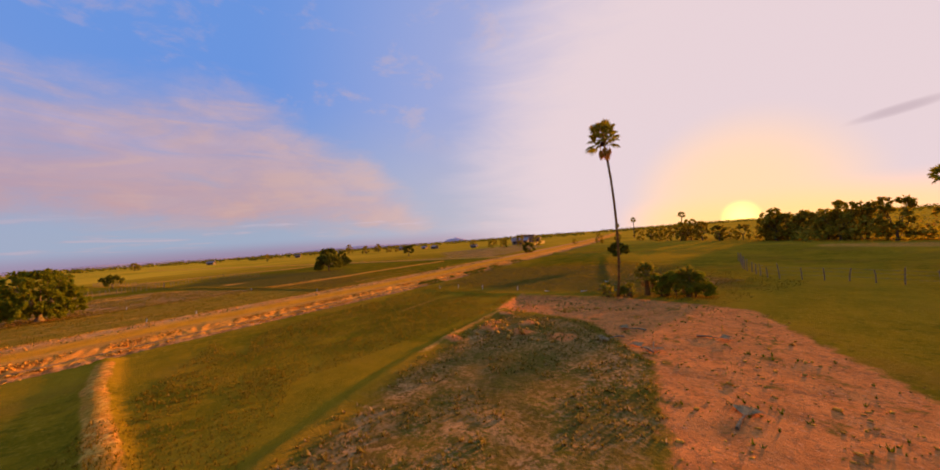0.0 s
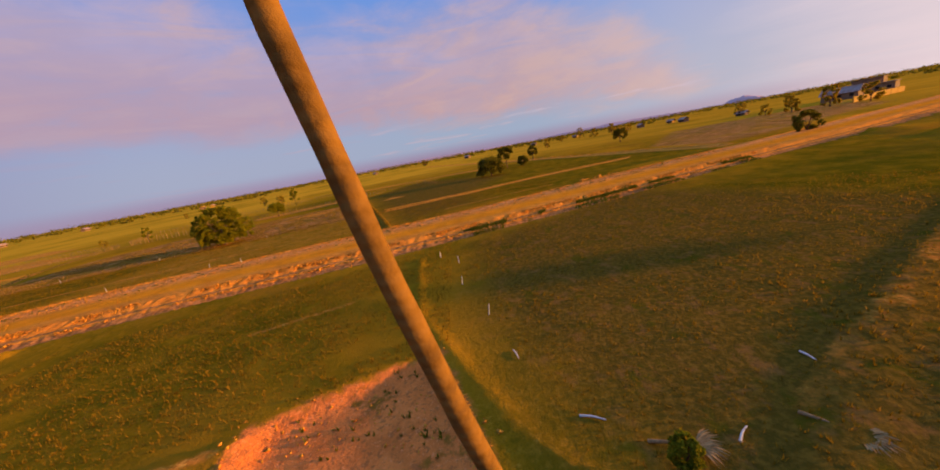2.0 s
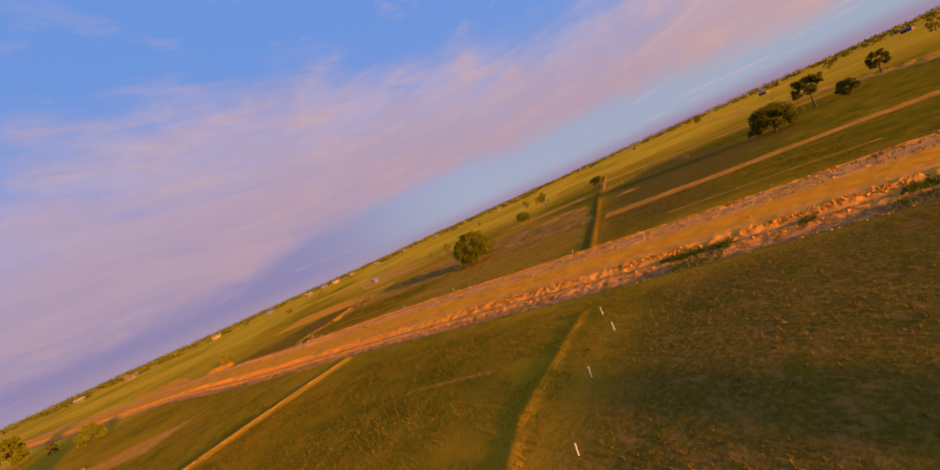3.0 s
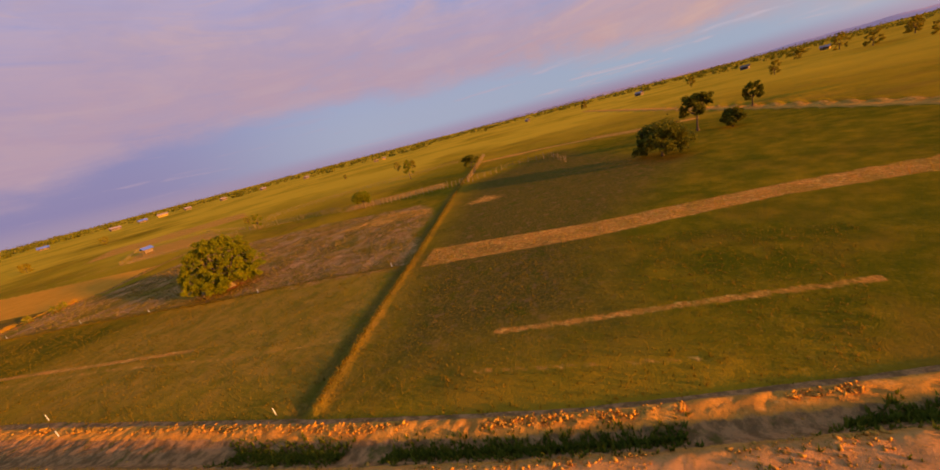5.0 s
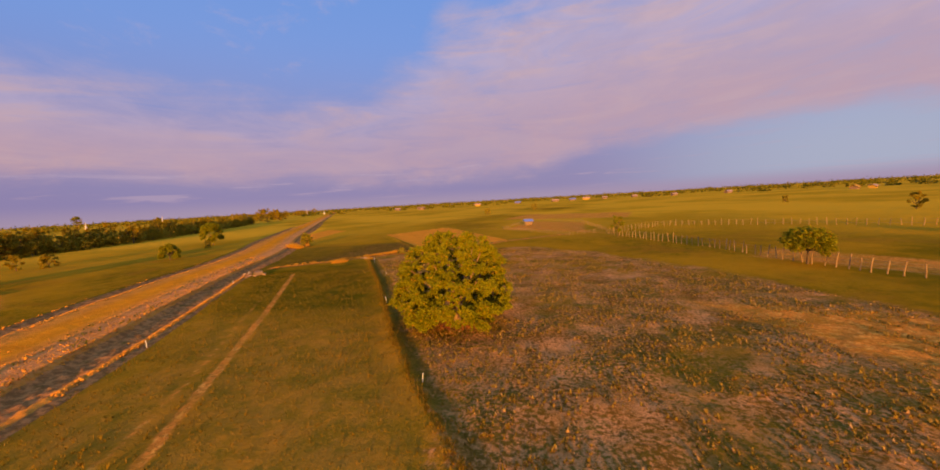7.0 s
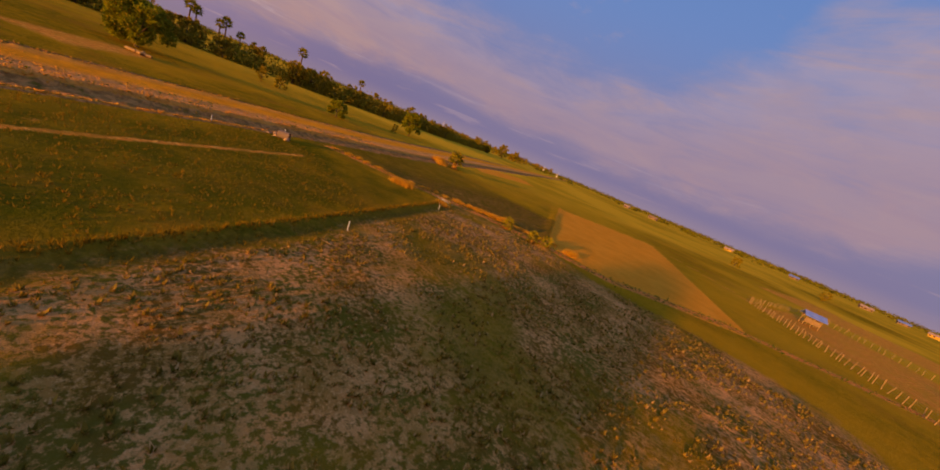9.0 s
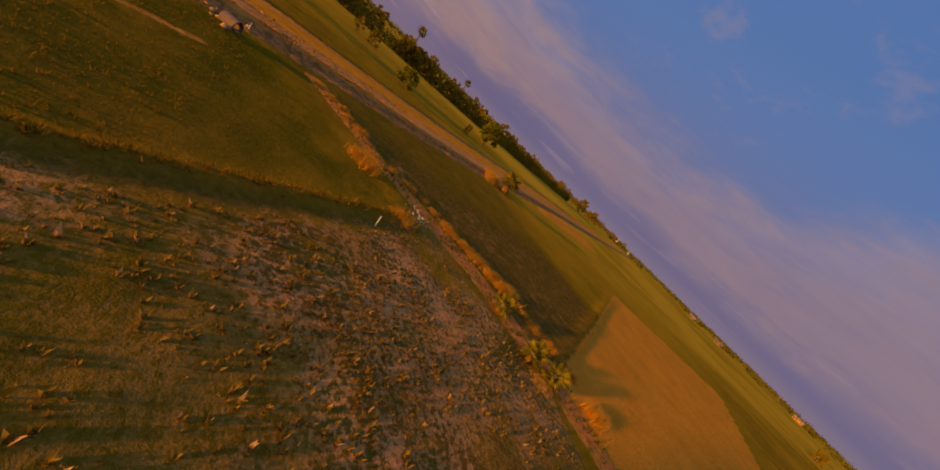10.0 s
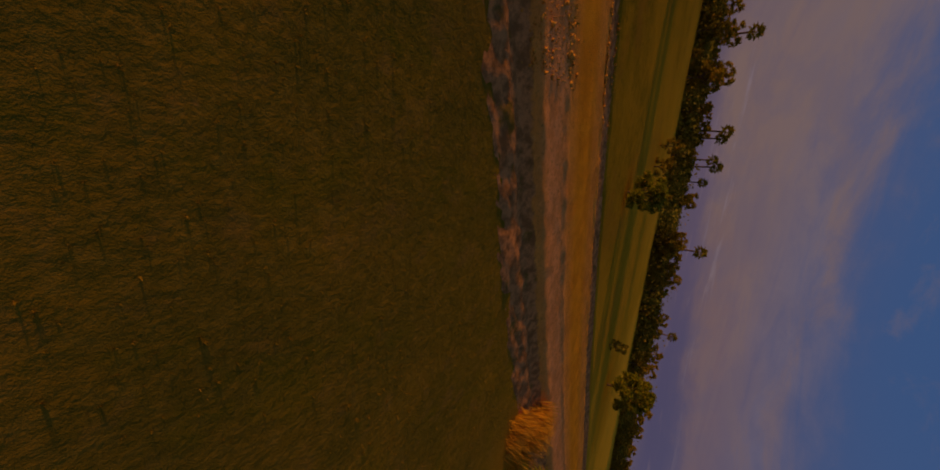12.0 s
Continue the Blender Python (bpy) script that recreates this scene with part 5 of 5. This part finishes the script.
def lumps(centres, sizes, seed):
    """Angular lumps, six bent quads each."""
    r = np.random.default_rng(seed)
    n = len(centres)
    cube = np.array([[-1, -1, -1], [1, -1, -1], [1, 1, -1], [-1, 1, -1], [-1, -1, 1], [1, -1, 1], [1, 1, 1], [-1, 1, 1]], float) * 0.6
    v = cube[None] * r.uniform(0.2, 1.6, (n, 8, 3)) * r.uniform(0.5, 2.0, (n, 1, 3)) * np.asarray(sizes)[:, None, None]
    a = r.uniform(0, 2 * np.pi, n)
    c, q = np.cos(a)[:, None], np.sin(a)[:, None]
    v = np.stack([v[..., 0] * c - v[..., 1] * q, v[..., 0] * q + v[..., 1] * c, v[..., 2] * 0.8], -1) + np.asarray(centres)[:, None]
    f = np.array([[0, 3, 2, 1], [4, 5, 6, 7], [0, 1, 5, 4], [1, 2, 6, 5], [2, 3, 7, 6], [3, 0, 4, 7]])
    return v.reshape(-1, 3), (f[None] + 8 * np.arange(n)[:, None, None]).reshape(-1, 4)


def build_clods():
    r = np.random.default_rng(61)
    kinds = ((15000, -3.80, 0.14, 0.022), (3000, -5.08, 0.10, 0.020), (1600, -6.95, 0.15, 0.020), (6000, 3.5, 0.18, 0.014), (9000, 1.35, 0.16, 0.018), (8000, None, 0.09, 0.022), (9000, 2.5, 0.6, 0.010), (5000, 0.6, 2.0, 0.006))
    y = np.concatenate([r.uniform(-62, 40, k[0]) for k in kinds])
    mean = np.concatenate([np.full(k[0], k[3]) for k in kinds])
    o = np.concatenate([r.normal(k[1] or 0.0, k[2], k[0]) for k in kinds])
    berm = np.concatenate([np.full(k[0], k[1] is None) for k in kinds])
    o = np.where(berm, ditch_width(y) + 3.4 + o, o)
    berm_low = berm & (y < -48)
    gap = smooth_noise(y * 1.0, o * 0.3, 1.6, 62)
    keep = (gap > 0.30) & ~berm_low
    y, o, mean = y[keep], o[keep], mean[keep]
    slope = (road_x(y + 1.0) - road_x(y - 1.0)) / 2.0
    x = road_x(y) - o * np.sqrt(1 + slope**2)
    z = np.array([road_profile(np.array([a]), np.array([b]))[0] for a, b in zip(o, y)])
    size = mean * np.exp(r.normal(0.0, 0.75, len(mean))) + 0.008
    size = np.minimum(size, 0.065)
    tagged(part("clods", mesh_of("clods", *lumps(np.stack([x, y, z + size * 0.25], 1), size, 63)), CLOD), "broken orange laterite clods heaped along the road edges", "clods", kind="stuff")


build_clods()


def build_rocks():
    r = np.random.default_rng(64)
    spots = [(-6.2, 7.8, 0.55, 40, 0.055), (-5.2, 0.0, 0.7, 16, 0.07), (-3.1, 0.9, 0.7, 20, 0.07), (-6.4, 1.2, 0.6, 14, 0.07), (-4.4, 2.4, 0.7, 14, 0.06), (-8.4, 4.4, 0.8, 12, 0.06), (-16.9, -48.2, 0.7, 10, 0.12), (-52.2, 19.6, 0.45, 12, 0.10), (-53.0, 22.0, 0.6, 16, 0.12), (-53.8, 24.2, 0.5, 12, 0.10)]
    for sx, sy, wide, count, big in spots:
        for k in range(count):
            px, py = sx + r.normal() * wide, sy + r.normal() * wide
            size = abs(r.normal(big, big * 0.4)) + 0.03
            v, f = lumps([[0, 0, 0]], [size], int(r.integers(1e6)))
            ob = tagged(part("rock", mesh_of("rock", v, f), ROCK if sy < -20 else CLOD, at=(px, py, float(land(np.array([px]), np.array([py]))[0]) + size * 0.3)), "angular earthy stone lying on bare ground", "rock", "loose stones")


build_rocks()


def tufts(centres, tall, blades, seed, wide=0.10):
    """Blades, one narrow triangle each, leaning outwards from each centre."""
    r = np.random.default_rng(seed)
    c = np.repeat(np.asarray(centres), blades, 0)
    h = np.repeat(np.asarray(tall), blades) * r.uniform(0.55, 1.25, len(c))
    a = r.uniform(0, 2 * np.pi, len(c))
    lean = np.stack([np.cos(a), np.sin(a)], 1) * (h * r.uniform(0.2, 0.75, len(c)))[:, None]
    base = c + np.c_[np.stack([np.cos(a), np.sin(a)], 1) * (h * 0.25)[:, None] * r.uniform(0, 1, (len(c), 1)), np.full(len(c), -0.01)]
    side = np.stack([-np.sin(a), np.cos(a), 0 * a], 1) * (h * wide)[:, None]
    tip = base + np.c_[lean, h]
    v = np.stack([base - side, base + side, tip], 1).reshape(-1, 3)
    return v, np.arange(len(v)).reshape(-1, 3)


def sow(poly, count, seed, lo=0.0):
    """Random ground places in a polygon, clear of the road, thinned in patches."""
    r = np.random.default_rng(seed)
    p = np.array(poly)
    x, y = r.uniform(p[:, 0].min(), p[:, 0].max(), count), r.uniform(p[:, 1].min(), p[:, 1].max(), count)
    keep = (inside(poly, x, y) > 0) & (corridor(x, y) < 0.2) & (inside(SOIL, x, y) < 0.3) & (smooth_noise(x, y, 1.3, seed) > lo)
    for line, half, strength in PATHS[:5]:
        keep &= line_far(line, x, y) > half
    x, y = x[keep], y[keep]
    return np.stack([x, y, land(x, y)], 1)


MEADOWS = [
    [(-28, 6), (-13.5, 9), (-9.5, 3), (-4, -12), (-16, -12)],
    [(-60, 16), (-56, -12), (-48, -26), (-27, -58), (-14, -46), (-30, -12), (-36, -4), (-46, 14)],
    [(-26, 6), (-40, 24), (-28, 42), (-10, 34), (2, 26), (1, 14), (-8, 13.5)],
    [(-14, -50), (-26, -60), (-34, -64), (-24, -80), (-2, -72), (-7, -56)],
    [(-16, -14), (5, -18), (6, -13), (-5, -10)],
]


def build_grass():
    r = np.random.default_rng(65)
    pts = np.concatenate([sow(m, n, 66 + k, 0.18) for k, (m, n) in enumerate(zip(MEADOWS, (22000, 70000, 26000, 16000, 8000)))])
    tall = (0.055 + 0.07 * r.random(len(pts)) * (0.5 + smooth_noise(pts[:, 0], pts[:, 1], 3.0, 71))) * np.where(pts[:, 1] < -50, 0.5, 1.0)
    tagged(part("grass", mesh_of("grass", *tufts(pts, tall, 4, 72, 0.16)), GRASS), "short dry green pasture grass", "grass", kind="stuff")
    pts = np.concatenate([sow(ROUGH, 60000, 73, 0.40), sow(ROUGH_SOUTH, 12000, 74, 0.40), sow(NORTH_STUB, 5000, 79, 0.25)])
    tall = 0.03 + 0.12 * r.random(len(pts)) ** 1.5
    tagged(part("stubble", mesh_of("stubble", *tufts(pts, tall, 6, 75, 0.30)), STUBBLE), "withered stubble tussocks on pale soil", "stubble", kind="stuff")
    pts = sow(STRIP, 70000, 87, 0.34)
    tagged(part("strip_grass", mesh_of("strip_grass", *tufts(pts, 0.03 + 0.06 * r.random(len(pts)), 5, 88, 0.16)), DRYGRASS), "dry golden grass on a bare strip between fields", "grass", kind="stuff")
    pts = []
    for line, tall, half in DYKES[1:3]:
        c = along(np.array(line, float), int(sum(math.dist(a, b) for a, b in zip(line, line[1:])) * 26))
        c = c + r.normal(size=c.shape) * half * 0.55
        pts.append(np.c_[c, land(c[:, 0], c[:, 1])])
    pts = np.concatenate(pts)
    tagged(part("dyke_grass", mesh_of("dyke_grass", *tufts(pts, 0.07 + 0.11 * r.random(len(pts)), 5, 76, 0.12)), GRASS), "longer grass growing along the field dykes", "grass", kind="stuff")
    # green growth on the road's shoulders and in its ditch
    m = 40000
    y = r.uniform(-62, 40, m)
    o = np.choose(r.integers(0, 6, m), [r.normal(-4.6, 0.22, m), r.normal(-4.6, 0.25, m), r.normal(-6.1, 0.5, m), r.normal(4.3, 0.25, m), ditch_width(y) + r.normal(2.5, 0.25, m), 4.2 + (ditch_width(y) - 1.7) * r.random(m)])
    keep = (smooth_noise(y, o, 2.2, 77) > np.where(o < 3.7, 0.45, 0.36)) & (((o < 3.7) & (y > 3)) | ((o >= 3.7) & (y > -6)))
    y, o = y[keep], o[keep]
    slope = (road_x(y + 1.0) - road_x(y - 1.0)) / 2.0
    z = np.array([road_profile(np.array([a]), np.array([b]))[0] for a, b in zip(o, y)])
    pts = np.stack([road_x(y) - o * np.sqrt(1 + slope**2), y, z], 1)
    tagged(part("ditch_grass", mesh_of("ditch_grass", *tufts(pts, 0.08 + 0.12 * r.random(len(pts)), 5, 78, 0.2)), WEED), "green weeds along the road ditches", "grass", kind="stuff")


build_grass()


def dry_clump(at, tall, wide, seed, count=90):
    r = np.random.default_rng(seed)
    ob = thing("dry_grass_clump", at, "tall clump of dry golden grass beside a track", "grass clump", "dry grass clumps")
    c = np.c_[r.normal(size=(count, 2)) * wide * 0.4, np.zeros(count)]
    part("tuft", mesh_of("tuft", *tufts(c, np.full(count, tall), 5, seed, 0.03)), DRYGRASS, ob)


r_path = np.random.default_rng(90)
for k, q in enumerate(along(np.array([(-16.5, -52.6), (-22.2, -56.2), (-26.8, -61.6), (-33.2, -65.4)]), 26)):
    side = r_path.uniform(0.9, 1.5)
    dry_clump((q[0] + side * 0.4 + r_path.normal() * 0.3, q[1] - side * 0.5 + r_path.normal() * 0.3), r_path.uniform(0.16, 0.34), r_path.uniform(0.3, 0.6), 100 + k, 110)
for k, (px, py, tall, wide) in enumerate(((-26.9, -62.3, 0.28, 0.6), (-27.3, -62.9, 0.26, 0.6), (-27.7, -63.5, 0.24, 0.6), (-26.3, -61.9, 0.24, 0.5), (-23.8, -56.2, 0.5, 0.8), (-27.2, -57.7, 0.35, 0.7), (-23.3, -55.6, 0.4, 0.6), (-2.2, -75.6, 0.9, 1.1), (-1.2, -75.9, 0.8, 1.0), (-4.0, -74.6, 0.6, 0.9), (-28.6, -64.0, 0.4, 0.7), (-34.6, -66.2, 0.4, 0.7))):
    dry_clump((px, py), tall, wide, 140 + k, 140)
for k, (px, py) in enumerate(((-30.4, -62.4), (-32.8, -62.9), (-33.6, -63.6))):
    fan_palm((px, py, 0), 0.25, "spiky green fan palm seedling beside a track", 160 + k, [(0, 0, -0.2), (0, 0, 0.25)], 0.07, 14, 0, 0.30, 0.36, "fan_palm_shrub")


def litter(at):
    r = np.random.default_rng(170)
    c = np.c_[r.normal(size=(160, 2)) * [0.45, 0.3], np.abs(r.normal(size=160)) * 0.06 + 0.03]
    ob = tagged(part("plastic_litter", mesh_of("plastic_litter", *leaves(c, 0.034, r, 0, 0.7)), WHITE, at=(*at, 0)), "scattered white plastic litter on the ground", "litter", kind="stuff")


litter((-26.0, -58.8))


def culvert(at, turn):
    ob = thing("culvert_ring", at, "grey concrete culvert ring beside the road", "culvert", "", turn)
    line = np.array([[-0.4, 0, 0.32], [0, 0, 0.32], [0.4, 0, 0.32]])
    outer, inner = tube(line, [0.35] * 3, 16), tube(line, [0.27] * 3, 16)
    part("shell", mesh_of("shell", *join_arrays([outer, inner]), True), PLASTER, ob)


culvert((-17.2, -48.6, -0.1), 60)


# logs under the spreading tree
for k, (px, py, ln, tu) in enumerate(((10.2, -39.8, 1.8, 20), (10.8, -39.2, 1.5, 35), (9.6, -40.4, 1.3, 60), (11.5, -40.2, 1.2, 0))):
    ob = thing("log", (px, py), "cut log lying beside a bare patch", "log", "cut logs", tu)
    part("wood", mesh_of("wood", *tube(along(np.array([[-ln / 2, 0, 0.16], [ln / 2, 0, 0.16]]), 4), [0.14, 0.17, 0.17, 0.15], 10), True), POST, ob)


def build_weeds():
    r = np.random.default_rng(180)
    n = 9000
    x, y = r.uniform(-14, 24, n), r.uniform(-18, 14, n)
    keep = (inside(SOIL, x, y) > 0.2) & (smooth_noise(x, y, 1.1, 181) * (0.6 + 0.4 * smooth_noise(x, y, 0.3, 186)) > 0.58)
    x, y = x[keep], y[keep]
    pts = np.stack([x, y, land(x, y)], 1)
    ry = r.uniform(-60, 40, 2600)
    ro = r.uniform(0.8, 3.4, 2600)
    keep = smooth_noise(ry, ro * 2.0, 0.9, 182) > 0.62
    ry, ro = ry[keep], ro[keep]
    slope = (road_x(ry + 1.0) - road_x(ry - 1.0)) / 2.0
    z = np.array([road_profile(np.array([a]), np.array([b]))[0] for a, b in zip(ro, ry)])
    pts = np.concatenate([pts, np.stack([road_x(ry) - ro * np.sqrt(1 + slope**2), ry, z], 1)])
    line, half, strength = PATHS[4]
    c = along(np.array(line, float), 900) + r.normal(size=(900, 2)) * 0.5
    pts = np.concatenate([pts, np.c_[c, land(c[:, 0], c[:, 1])]])
    tagged(part("weeds", mesh_of("weeds", *tufts(pts, 0.06 + 0.09 * r.random(len(pts)), 6, 183, 0.22)), WEED), "small green weeds on bare earth", "weeds", kind="stuff")
    n = 9000
    x, y = r.uniform(-14, 24, n), r.uniform(-18, 14, n)
    keep = (inside(SOIL, x, y) > -0.5) & (smooth_noise(x, y, 1.7, 184) > 0.35)
    x, y = x[keep], y[keep]
    size = np.abs(r.normal(0.02, 0.016, len(x))) + 0.008
    tagged(part("crumbs", mesh_of("crumbs", *lumps(np.stack([x, y, land(x, y) + size * 0.2], 1), size, 185)), CLOD), "loose crumbs of red soil", "soil crumbs", kind="stuff")


def build_tooth_marks():
    """Short ridges that a digger's teeth left along the pit's edge."""
    r = np.random.default_rng(190)
    c = along(np.array([(-12.7, 8.9), (-10.4, 10.2), (-8.2, 11.2), (-5.6, 12.1)]), 52)
    turn = np.array([0.45, -0.89])
    lines = []
    for q in c:
        ln = r.uniform(0.35, 0.6)
        pts = np.array([q + turn * ln * t + r.normal(size=2) * 0.015 for t in (-0.3, 0.2, 0.7)])
        z = land(pts[:, 0], pts[:, 1])
        lines.append(tube(np.c_[pts, z + [0.0, 0.02, 0.0]], [0.02, 0.05, 0.02], 5))
    tagged(part("tooth_marks", mesh_of("tooth_marks", *join_arrays(lines), True), CLOD), "ribbed ridges of red soil along the edge of a shallow pit", "soil ridges", kind="stuff")


build_weeds()
build_tooth_marks()
